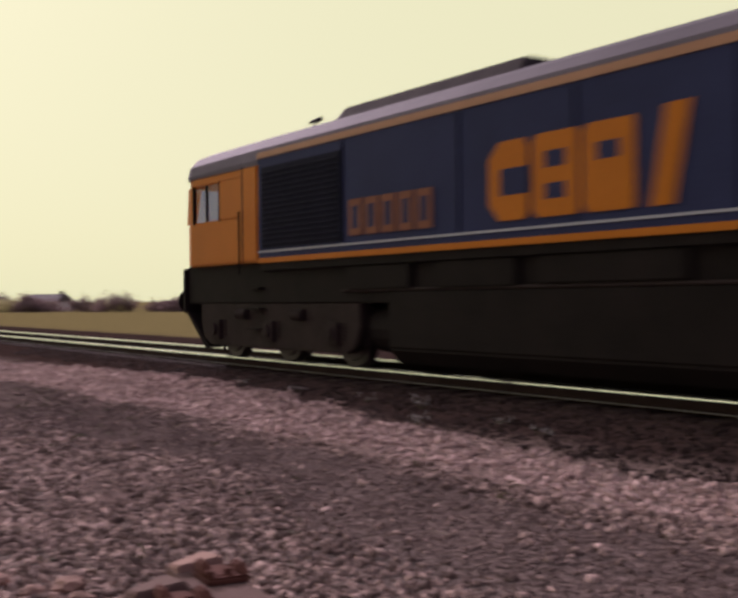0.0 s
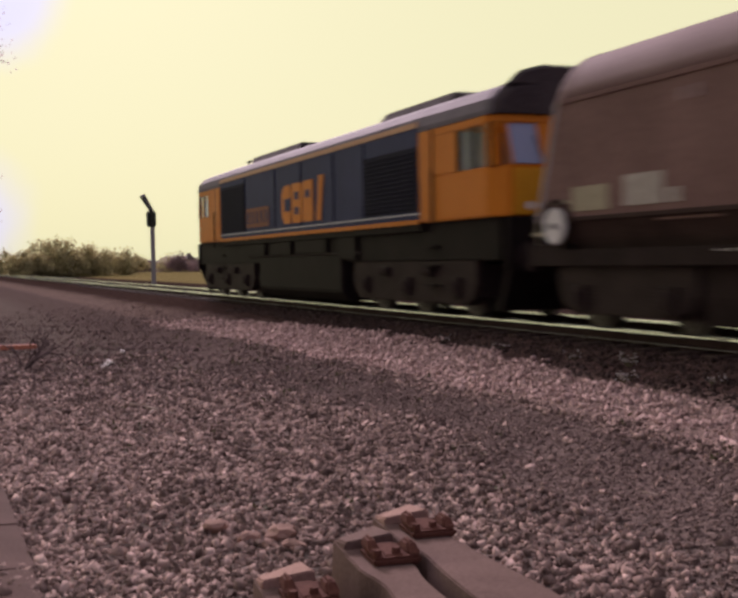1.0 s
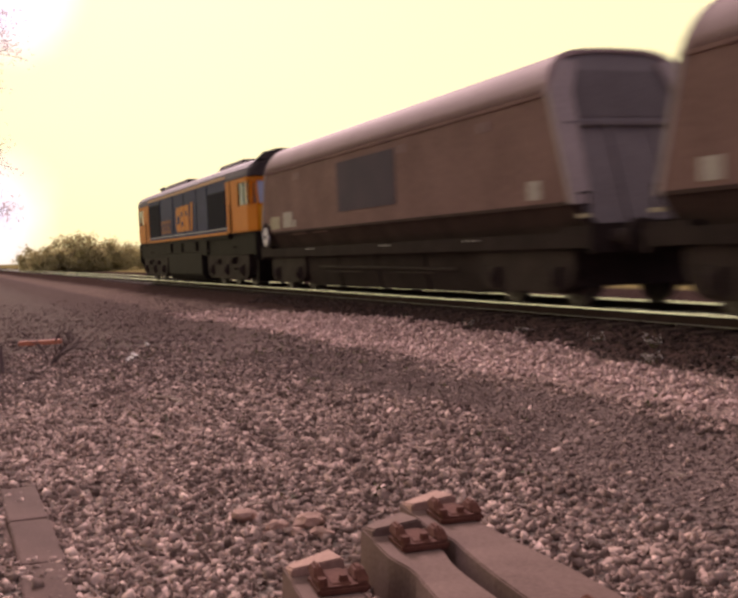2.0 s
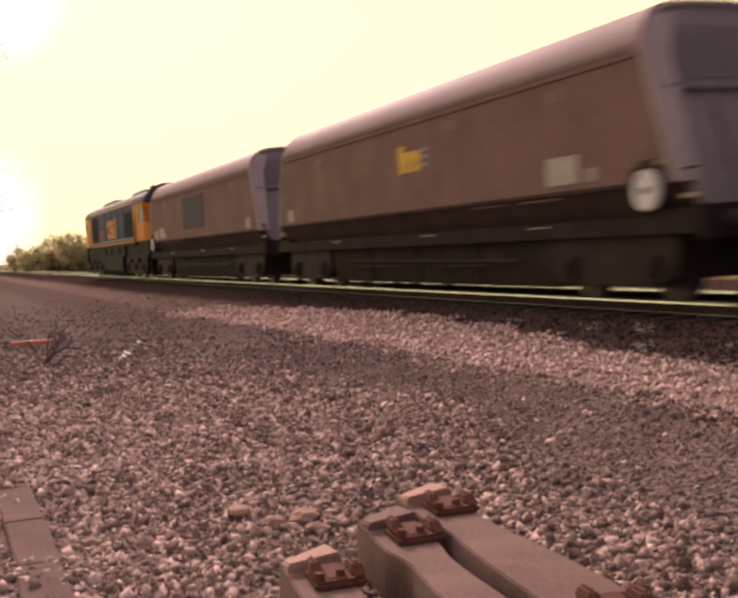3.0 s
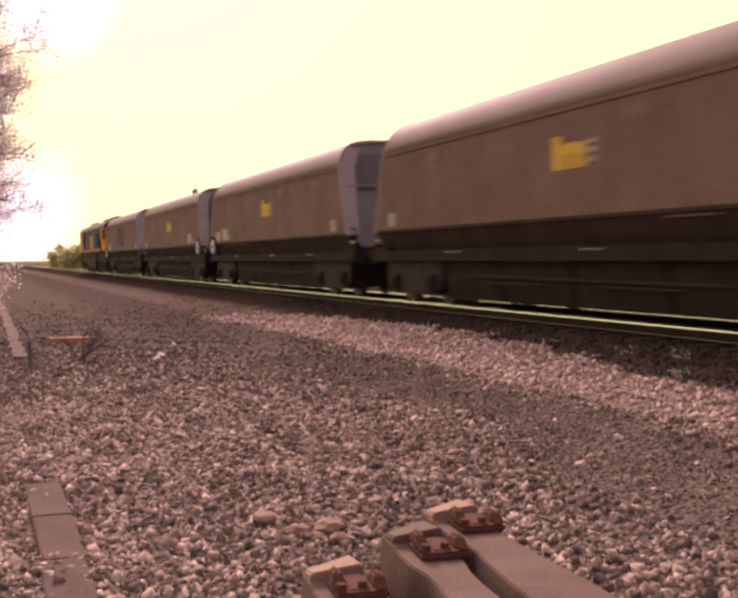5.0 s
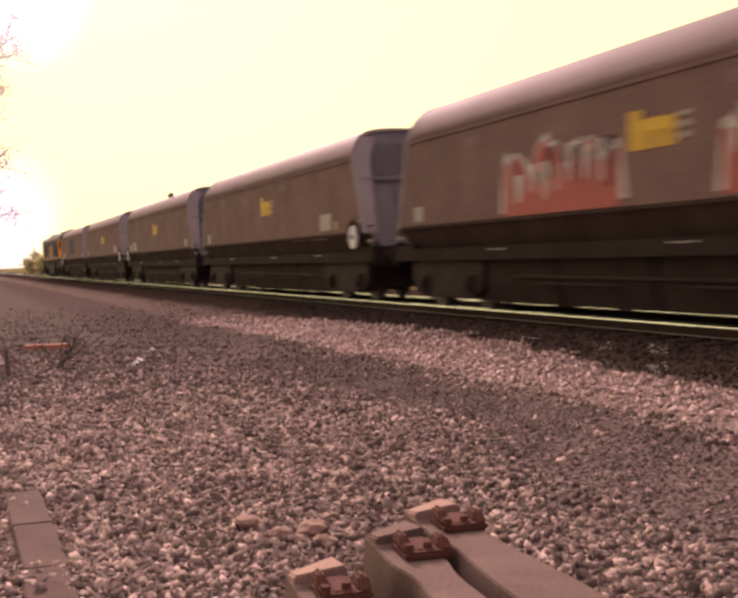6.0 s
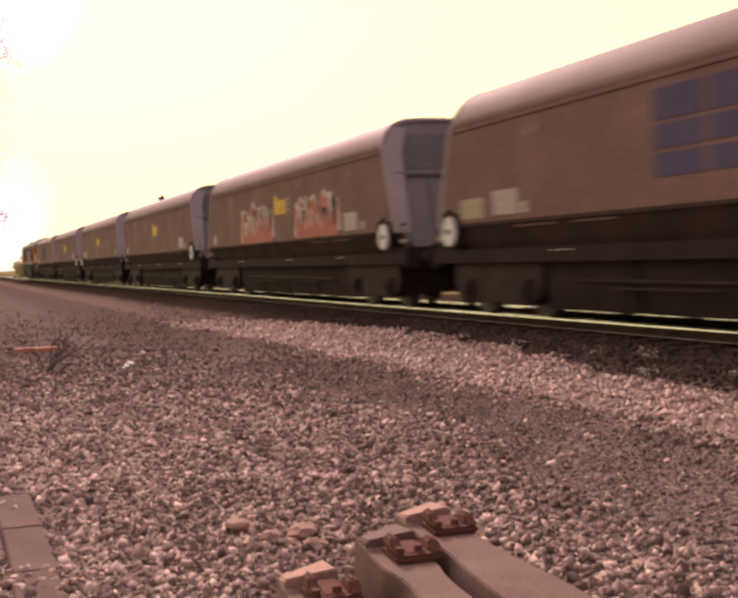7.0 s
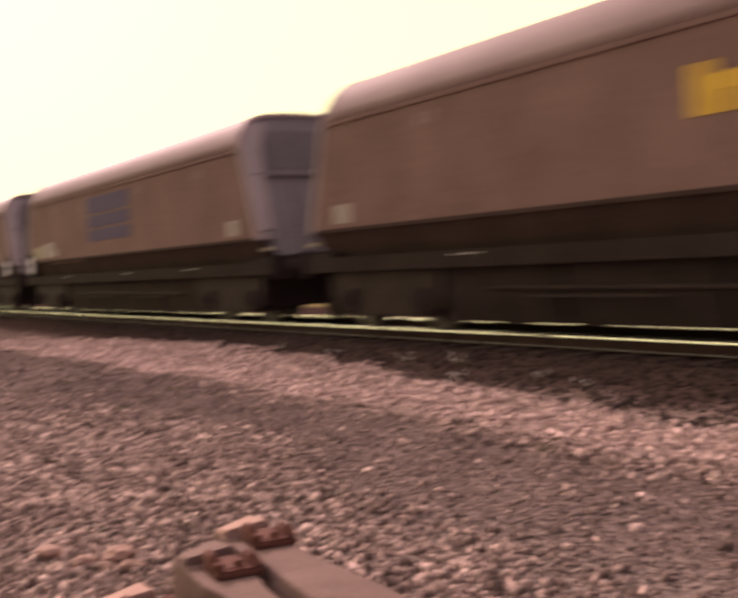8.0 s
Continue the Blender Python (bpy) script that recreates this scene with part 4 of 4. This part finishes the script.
    # the share of paler stones grows towards low y
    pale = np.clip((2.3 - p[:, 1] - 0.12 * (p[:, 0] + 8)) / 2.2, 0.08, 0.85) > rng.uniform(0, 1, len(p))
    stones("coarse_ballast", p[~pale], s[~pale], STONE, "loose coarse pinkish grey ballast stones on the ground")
    stones("pale_ballast", p[pale], s[pale], STONE_PALE, "paler ballast stones strewn over the ground")
    p, s = scatter(-16, 4, 1.8, 6.0, 1500, 0.004, 0.011, lambda x, y: path(x, y))
    stones("trodden_ballast", p, s, STONE_DARK, "fine dark trodden ballast of the trackside path")
    p, s = scatter(-30, 4, 5.0, 8.2, 430, 0.014, 0.03, lambda x, y: np.clip((y - 5.75 - 0.4 * wave(x) - 0.05 * np.minimum(x + 16, 0)) / 0.5, 0, 1) * np.clip((shoulder(x) - y + 0.1 * np.minimum(x + 20, 0)) / 0.2, 0, 1) * np.clip((x + 30) / 6, 0, 1))
    stones("clean_ballast", p, s, STONE_PINK, "paler pinkish ballast stones of the track shoulder")
    p, s = scatter(-30, 4, 6.8, 8.95, 330, 0.012, 0.024, lambda x, y: np.clip((y - shoulder(x) + 0.15) / 0.2, 0, 1))
    stones("oily_ballast", p, s, STONE_OILY, "dark oily ballast beside the rail")
    p, s = scatter(-24, -12.5, -2.5, 5.8, 300, 0.013, 0.028, lambda x, y: (1 - 0.7 * path(x, y)) * np.clip((x + 25) / 10, 0.15, 1))
    q, r = scatter(-46, -24, -3, 7.5, 70, 0.013, 0.03, lambda x, y: np.clip((x + 46) / 22, 0, 1) ** 1.5)
    p, s = np.concatenate([p, q]), np.concatenate([s, r])
    stones("distant_ballast", p, s, STONE_DARK, "brown gravel and ash further along the trackside")
    for x, y, k in ((-16.9, 2.6, 0.055), (-19.0, 3.15, 0.042), (-16.6, 2.5, 0.04), (-16.4, 2.42, 0.03)):
        p = np.array([[x, y, GROUND + 0.03]])
        o = stones("white_stone", p, np.array([k]), PLATE, "white chalky stone lying on the brown gravel")
        o["kind"], o["category"] = "thing", "stone"


def build_old_sleepers():
    """Lifted concrete sleepers, wide at the rail seats, with the rusted chairs still bolted on."""
    for x, y, z, length, c0, flare, pale in ((-5.09, 2.19, GROUND + 0.105, 2.5, 0.42, 1.0, True), (-4.75, 1.85, GROUND + 0.105, 2.4, 0.42, 0.0, False), (-4.53, 1.4, GROUND + 0.045, 2.3, 0.4, 0.0, True)):
        old = thing("concrete_sleeper", "weathered brown concrete railway sleeper with rusted chair and sunlight painted on its end" if pale else "weathered brown concrete railway sleeper with rusted chair", "sleeper", pose(x, y, z, 0, 0, -7.0), group="lifted sleepers")
        secs = []
        for u, t, v0, v1, v2 in ((0.0, 0.15, 0.122, 0.12, 0.0), (0.29, 0.155, 0.122, 0.122, 0.0), (0.32, 0.145, 0.122, 0.122, 0.0), (0.56, 0.145, 0.12, 0.122, 0.01), (0.63, 0.146, 0.112, 0.115, 0.025), (0.69, 0.146, 0.098, 0.105, 0.04), (0.76, 0.145, 0.087, 0.1, 0.05), (0.84, 0.145, 0.084, 0.098, 0.06), (0.95, 0.147, 0.092, 0.098, 0.065), (1.1, 0.152, 0.102, 0.098, 0.075), (1.4, 0.165, 0.118, 0.1, 0.09), (1.8, 0.18, 0.125, 0.105, 0.09), (length, 0.19, 0.125, 0.11, 0.08)):
            skew = 0.07 if u == 0.0 else 0.0
            secs.append([(u + skew, -v0 - 0.02, -0.16), (u - skew, v1 + v2 * flare + 0.02, -0.16), (u - skew, v1 + v2 * flare, t), (u + skew, -v0, t)])
        part("concrete_beam", loft(B(), secs), CONCRETE, old, "weathered concrete beam", 0.006)
        # the end rises towards the rail seat
        w = 0.12
        top = [[(0.075, -w, 0.12), (-0.06, w, 0.12), (-0.045, w - 0.006, 0.175), (0.09, -w + 0.006, 0.16)],
               [(c0 - 0.15, -w, 0.12), (c0 - 0.15, w, 0.12), (c0 - 0.15, w - 0.008, 0.215), (c0 - 0.15, -w + 0.008, 0.19)]]
        # sun on the raised end is put into its paler colour
        part("raised_end", loft(B(), top), CONCRETE_SUN_PALE if pale else CONCRETE, old, "raised end with sunlight painted on" if pale else "", 0.008)
        for cx, tz in ((c0, 0.14), (length - 0.38, 0.175)):
            chair = part("chair", box(B(), cx - 0.115, cx + 0.13, -0.055, 0.16, tz, tz + 0.04), RUST, old, "rusted cast iron rail chair", 0.012)
            # two jaws with a worn saddle between them
            part("saddle", loft(B(), [[(cx - 0.1, -0.01, tz + 0.036), (cx + 0.11, -0.01, tz + 0.036), (cx + 0.11, 0.1, tz + 0.036), (cx - 0.1, 0.1, tz + 0.036)], [(cx - 0.09, 0.0, tz + 0.052), (cx + 0.09, 0.0, tz + 0.046), (cx + 0.09, 0.09, tz + 0.046), (cx - 0.09, 0.09, tz + 0.052)]]), RUST, chair, "", 0.008)
            for v0, v1, h, d in ((-0.055, 0.0, 0.095, -0.03), (0.1, 0.165, 0.085, 0.03)):
                part("jaw", loft(B(), [[(cx - 0.1, v0, tz + 0.04), (cx + 0.12, v0, tz + 0.04), (cx + 0.12, v1, tz + 0.04), (cx - 0.1, v1, tz + 0.04)],
                                       [(cx - 0.08 + d, v0 + 0.004, tz + h - 0.03), (cx + 0.06 + d, v0 + 0.004, tz + h - 0.03), (cx + 0.06 + d, v1 - 0.004, tz + h - 0.03), (cx - 0.08 + d, v1 - 0.004, tz + h - 0.03)],
                                       [(cx - 0.06 + d, v0 + 0.014, tz + h), (cx + 0.02 + d, v0 + 0.014, tz + h), (cx + 0.02 + d, v1 - 0.014, tz + h), (cx - 0.06 + d, v1 - 0.014, tz + h)]]), RUST, chair, "", 0.01)
            for du, v in ((0.09, -0.03), (0.07, 0.06)):
                part("bolt", rod(B(), (cx + du, v, tz + 0.04), (cx + du, v, tz + 0.07), 0.022, 0.018, 8), RUST, chair)


def build_debris():
    """Broken concrete lumps and dry stalks on the stones."""
    rng = random.Random(17)
    for x, y, r in ((-6.12, 1.52, 0.075), (-5.8, 1.63, 0.06), (-5.8, 1.82, 0.08), (-5.55, 1.81, 0.055), (-5.66, 1.7, 0.04)):
        bm = B()
        bmesh.ops.create_icosphere(bm, subdivisions=2, radius=1.0)
        for v in bm.verts:
            v.co *= 1 + 0.6 * noise.noise(v.co * 2.1 + Vector((x * 9, y * 7, 0)))
            v.co.x, v.co.y, v.co.z = v.co.x * r * 1.4, v.co.y * r, v.co.z * r * 0.6
        lump = tagged(part("concrete_lump", bm, CONCRETE_SUN_PALE), "broken pinkish brown concrete lump on the ballast", "rubble", "broken concrete")
        lump.matrix_basis = pose(x, y, GROUND + r * 0.35, rng.uniform(-15, 15), rng.uniform(-15, 15), rng.uniform(0, 180))
    bm = B()
    for x, y, a, h in ((-11.66, 2.1, 0.5, 0.16), (-11.02, 2.1, -0.3, 0.2), (-12.8, 1.29, 0.2, 0.16), (-11.3, 2.16, 0.1, 0.22)):
        d = Vector((math.cos(a), math.sin(a), 0.05)) * h
        rod(bm, Vector((x, y, GROUND + 0.05)) - d, Vector((x, y, GROUND + 0.05)) + d, 0.014, 0.01, 6)
    for _ in range(22):
        x, y, a = rng.uniform(-15.5, -5.5), rng.uniform(0.3, 4.6), rng.uniform(0, math.pi)
        d = Vector((math.cos(a), math.sin(a), rng.uniform(-0.12, 0.2))) * rng.uniform(0.04, 0.1)
        c = Vector((x, y, GROUND + 0.04))
        rod(bm, c - d, c + d, 0.006, 0.004, 5)
    tagged(part("dry_stalks", bm, STALK), "pale dry plant stalks strewn on the stones", "dry stalks", kind="stuff")


def build_trough():
    run = thing("cable_trough", "worn concrete cable trough with loose lids, half buried", "cable trough", pose(-48.0, 0.46, GROUND - 0.025, 0, 0, -0.2))
    me = mesh_of("lid", box(B(), -0.495, 0.495, -0.115, 0.115, 0.02, 0.06), CONCRETE_PALE, 0.008)
    rng = random.Random(3)
    # it lies open at both ends of the stretch and buried under gravel between
    for x0, n, y in ((40.3, 6, 0.04), (4.0, 26, 0.2)):
        part("channel", box(B(), x0, x0 + n, y - 0.15, y + 0.15, -0.1, 0.02), CONCRETE, run, "", 0.01)
        for i in range(n):
            o = new("lid", me)
            o.parent, o.matrix_basis = run, pose(x0 + 0.5 + i, y + rng.uniform(-0.012, 0.012), rng.uniform(0, 0.006), rng.uniform(-1.5, 1.5), 0, rng.uniform(-1, 1))


def limb(bm, p, d, length, r, rng, depth, tips):
    """A bending, tapering branch that forks."""
    p, d = Vector(p), Vector(d).normalized()
    k = 4
    for i in range(k):
        q = p + d * (length / k)
        rod(bm, p, q, r * (1 - 0.5 * i / k), r * (1 - 0.5 * (i + 1) / k), 6 if depth > 1 else 4)
        p = q
        d = (d + Vector((rng.uniform(-1, 1), rng.uniform(-1, 1), rng.uniform(-0.6, 0.9))) * 0.22).normalized()
        if depth > 0 and i >= 1:
            for _ in range(2):
                dd = (d + Vector((rng.uniform(-1, 1), rng.uniform(-1, 1), rng.uniform(-0.7, 0.8))) * 0.9).normalized()
                limb(bm, p, dd, length * rng.uniform(0.5, 0.75), r * 0.5, rng, depth - 1, tips)
        if depth <= 1:
            tips.append(p.copy())


def leaves(centres, size, spread, each, rng):
    n = len(centres) * each
    c = np.repeat(np.array([t[:] for t in centres]), each, 0) + rng.normal(0, spread, (n, 3))
    a, b = rng.normal(size=(n, 3)), rng.normal(size=(n, 3))
    a /= np.linalg.norm(a, axis=1, keepdims=True)
    b -= (a * b).sum(1, keepdims=True) * a
    b /= np.linalg.norm(b, axis=1, keepdims=True)
    s = size * rng.uniform(0.6, 1.3, (n, 1))
    v = np.stack([c - a * s, c - b * s * 0.5, c + a * s, c + b * s * 0.5], 1).reshape(-1, 3)
    return v, np.arange(n * 4).reshape(n, 4)


def build_blossom_tree():
    rng = random.Random(11)
    tree = thing("blossom_tree", "thin spring tree with fine twigs and pale pink blossom", "tree", pose(-22.0, -0.85, GROUND))
    bm, tips = B(), []
    limb(bm, (0, 0, -0.1), (0.02, 0.04, 1), 6.4, 0.14, rng, 0, [])
    part("trunk", bm, BARK, tree, "pale grey trunk", smooth=True)
    bm = B()
    for k in range(22):
        limb(bm, (0.0, 0.05, 0.35 + 0.22 * k), (rng.uniform(-0.8, 0.8), rng.uniform(-0.3, 1.0), 0.5), 1.2, 0.03, rng, 2, tips)
    for k in range(5):
        limb(bm, (0.0, 0.05, 4.9 + 0.3 * k), (rng.uniform(-0.6, 0.4), rng.uniform(0.1, 0.7), 0.3), 1.35, 0.024, rng, 2, tips)
    part("branch_crown", bm, BARK, tree, "fine pale brown twigs")
    v, f = leaves(tips, 0.03, 0.11, 9, np.random.default_rng(4))
    o = raw("blossom", v, f, BLOSSOM)
    o.parent = tree
    o["label"] = "small pale pink blossoms"


def build_scrub():
    """A dead bush with a rusty board laid across it, and pale weeds by the shoulder."""
    rng = random.Random(21)
    dead = thing("dead_bush", "dark dead brushwood on the brown ground", "bush", pose(-17.2, 1.4, GROUND))
    bm = B()
    for k in range(9):
        limb(bm, (rng.uniform(-0.15, 0.15), rng.uniform(-0.15, 0.15), 0), (rng.uniform(-0.7, 0.7), rng.uniform(-0.8, 0.8), 0.7), 0.45, 0.014, rng, 1, [])
    part("brushwood", bm, TWIG, dead)["kind"] = "stuff"
    board = thing("board", "short rust red timber board resting on brushwood", "board", pose(-17.3, 1.25, GROUND + 0.3, 3, 0, 78))
    part("plank", box(B(), -0.32, 0.32, -0.05, 0.05, 0, 0.065), TIMBER, board, "", 0.006)
    stump = thing("stake", "short dark weathered stake in the ground", "stake", pose(-16.0, 0.62, GROUND, 2, -3, 0))
    part("stake_shaft", rod(B(), (0, 0, -0.1), (0, 0, 0.42), 0.035, 0.03, 8), TWIG, stump)
    for x, y, n, h in ((-11.0, 7.95, 16, 0.14), (-10.3, 7.4, 14, 0.1), (-14.2, 7.9, 6, 0.1), (-9.2, 7.7, 7, 0.09), (-16.0, 7.9, 5, 0.1), (-8.4, 7.6, 6, 0.08), (-12.2, 7.9, 5, 0.09)):
        g = np.random.default_rng(int(abs(x * 100)))
        z0 = float(ground_height(np.array([x]), np.array([y]))[0])
        weed = thing("weed", "small pale flowering weed growing in ballast", "weed", pose(x, y, z0), group="weeds of the shoulder")
        bm, tips = B(), []
        for i in range(n):
            tip = Vector((g.uniform(-0.12, 0.12), g.uniform(-0.1, 0.1), h * g.uniform(0.4, 1.2)))
            rod(bm, (tip.x * 0.3, tip.y * 0.3, 0), tip, 0.004, 0.002, 4)
            tips.append(tip)
        part("stalks", bm, GRASS, weed)
        v, f = leaves(tips, 0.014, 0.018, 5, g)
        o = raw("flower_heads", v, f, PLATE)
        o.parent, o["kind"] = weed, "stuff"
    # moss and grass tufts on the path
    g = np.random.default_rng(8)
    c = np.stack([g.uniform(-22, -6, 90), g.uniform(1.5, 6.0, 90)], -1)
    cz = ground_height(c[:, 0], c[:, 1]) + 0.015
    v, f = leaves(np.column_stack([c, cz]), 0.022, 0.04, 14, g)
    v[:, 2] = np.maximum(v[:, 2], GROUND + 0.005)
    tagged(raw("ground_moss", v, f, GRASS), "sparse olive moss and grass tufts among the stones", "moss", kind="stuff")


def build_signal(x, y, z, height, feather, scale=1.0):
    sig = thing("colour_light_signal", "tall railway colour light signal with route indicator arm" if feather else "distant dark railway colour light signal", "railway signal", pose(x, y, z, 0, 0, 12))
    part("post", rod(B(), (0, 0, 0), (0, 0, height), 0.1 * scale, 0.09 * scale, 12), SIGNAL_GREY, sig, "pale grey tubular post")
    part("base", box(B(), -0.3, 0.3, -0.3, 0.3, -0.2, 0.15), CONCRETE, sig, "", 0.02)
    shape = [(a, height + b) for a, b in ((-0.2, -0.15), (0.2, -0.15), (0.27, 0.0), (0.27, 0.7), (0.16, 0.88), (-0.16, 0.88), (-0.27, 0.7), (-0.27, 0.0))]
    head = part("signal_head", loft(B(), [[(x, a, b) for a, b in shape] for x in (-0.16, 0.14)]), SIGNAL_BLACK, sig, "black backing board", 0.02)
    for k in range(3):
        part("lens_hood", rod(B(), (0.14, 0, height + 0.06 + 0.3 * k), (0.42, 0, height + 0.04 + 0.3 * k), 0.11, 0.12, 14), SIGNAL_BLACK, head)
    part("ladder", box(B(), -0.3, -0.26, 0.12, 0.32, 0.1, height), SIGNAL_GREY, sig)
    if feather:
        arm = part("route_indicator", loft(B(), [[(-0.1, -0.14, height + 0.92), (0.12, -0.14, height + 0.92), (0.12, 0.14, height + 0.86), (-0.1, 0.14, height + 0.86)], [(-0.1, -0.72, height + 1.75), (0.12, -0.72, height + 1.75), (0.12, -0.44, height + 1.92), (-0.1, -0.44, height + 1.92)]]), SIGNAL_BLACK, sig, "black slanting route indicator arm", 0.02)
        for k in range(5):
            part("indicator_lamp", rod(B(), (0.12, -0.08 - 0.12 * k, height + 0.98 + 0.19 * k), (0.2, -0.08 - 0.12 * k, height + 0.98 + 0.19 * k), 0.06, 0.06, 8), SIGNAL_GREY, arm)


def build_bush(x, y, r, h, material, label, seed, twigs=True, name="bush", leaf=0.14, count=900):
    """Clumps of leaves on a few stems, wider than tall, ragged at the top."""
    g = np.random.default_rng(seed)
    rng = random.Random(seed)
    z0 = float(ground_height(np.array([x]), np.array([y]))[0])
    bush = thing(name, label, "tree" if name == "tree" else "bush", pose(x, y, z0), group="bushes along the field")
    bm = B()
    for k in range(5):
        limb(bm, (g.uniform(-0.3, 0.3) * r, g.uniform(-0.3, 0.3) * r, -0.2), (g.uniform(-0.5, 0.5), g.uniform(-0.5, 0.5), 1), h * 0.5, 0.04 + 0.008 * h, rng, 1, [])
    part("stems", bm, TWIG, bush)
    clumps = []
    for k in range(26):
        a, q = g.uniform(0, 2 * math.pi), math.sqrt(g.uniform(0, 1))
        top = h * (1 - 0.55 * q * q) * g.uniform(0.72, 1.05)
        clumps.append((r * q * math.cos(a), r * q * math.sin(a), g.uniform(0.12, 0.92) * top))
    v, f = leaves(clumps, leaf, 0.14 * min(r, h), max(1, count // 26), g)
    v[:, 2] = np.maximum(v[:, 2], 0.02)
    o = raw("crown", v, f, material)
    o.parent = bush


def build_distance():
    for i, (x, y, r, h) in enumerate(((-150, 14.5, 3.6, 5.0), (-153, 18.5, 3.6, 5.6), (-156, 22.5, 3.8, 5.0), (-160, 27.0, 3.2, 3.8), (-146, 12.4, 2.6, 3.8), (-170, 12.5, 3.0, 3.8), (-151, 16.5, 3.4, 5.4), (-155, 20.5, 3.4, 5.0))):
        build_bush(x, y, r, h, LEAF, "olive green spring bush beside the line", 30 + i, leaf=0.2, count=5200)
    # bare hedge and thorn trees along the far side of the field
    rng = random.Random(9)
    pts = ((-215, 34), (-185, 46), (-150, 62), (-120, 76), (-95, 96), (-70, 120), (-40, 140), (0, 150), (60, 150))
    k = 0
    for (xa, ya), (xb, yb) in zip(pts, pts[1:]):
        n = int(math.hypot(xb - xa, yb - ya) / 4.6)
        for i in range(n):
            t = (i + rng.random() * 0.5) / n
            h = rng.uniform(2.2, 3.6) + (1.2 if -125 < xa < -60 else 0)
            build_bush(xa + (xb - xa) * t + rng.uniform(-2, 2), ya + (yb - ya) * t + rng.uniform(-2, 2), rng.uniform(2.6, 4.0), h, HEDGE if k % 4 else LEAF, "bare purplish brown hedge thorn beyond the field" if k % 4 else "olive green hedge bush beyond the field", 100 + k, leaf=0.2, count=2000)
            k += 1
    # cottages among the hedge
    for x, y, rz, l in ((-212, 46.5, 20, 9.0), (-190, 56.5, 35, 7.0)):
        house = thing("cottage", "pale rendered cottage with dark slate roof", "house", pose(x, y, GROUND - 0.35, 0, 0, rz), group="cottages beyond the field")
        wall = part("wall", box(B(), -l / 2, l / 2, -2.5, 2.5, 0, 2.0), WALL_PALE, house, "pale rendered wall")
        part("roof", loft(B(), [[(xx, -2.8, 1.95), (xx, 2.8, 1.95), (xx, 0.1, 3.3), (xx, -0.1, 3.3)] for xx in (-l / 2 - 0.2, l / 2 + 0.2)]), ROOF_SLATE, house, "dark slate roof")
        for u in (-0.3, 0.05, 0.3):
            wd = part("window", box(B(), u * l - 0.45, u * l + 0.45, -2.53, -2.47, 0.7, 1.6), GRILLE, wall)
        part("chimney", box(B(), l / 2 - 0.9, l / 2 - 0.3, -0.3, 0.3, 2.9, 3.8), ROOF_SLATE, house)
    build_signal(-68.0, 13.3, GROUND - 0.3, 4.3, True)
    build_signal(-330.0, -6.0, GROUND, 3.8, False)


build_ground()
build_track()
build_locomotive()
for i, (end, mark) in enumerate(((-1, "faint"), (1, "yellow"), (-1, "yellow"), (1, "yellow"), (1, "spray"), (-1, "blue"), (1, "yellow"), (-1, ""))):
    build_wagon(i, end, mark)
build_old_sleepers()
build_trough()
build_debris()
build_blossom_tree()
build_scrub()
build_distance()
build_ballast()


# ---- what moves: the whole train, away to the left, at a nearly steady pace ----
def run_of_train(t):
    """How far the train has gone at a time, with its slight surges."""
    return SPEED * t - float(np.interp(t, (0, 1, 1.5, 3, 3.5, 4, 4.5, 6, 6.5, 6.6, 7, 7.5, 8), (0, 0.2, 0.08, 0.42, 0.14, 0.1, -0.15, 0.36, 0.1, 0.3, 0.33, 0.42, 0.3)))


def motions():
    steps = sorted({0.0, 1 / 30, 8.0 - 1 / 30} | {round(0.1 * k, 3) for k in range(81)})
    for vehicle, at in MOVERS:
        walk(vehicle, [(t, pose(LOCO_X + at - run_of_train(t), TRACK, 0)) for t in steps])
    for wheel, at, r in WHEELS:
        walk(wheel, [(k / 30, pose(at, 0, 0, 0, -math.degrees(run_of_train(k / 30) / r), 0)) for k in range(241)])


motions()
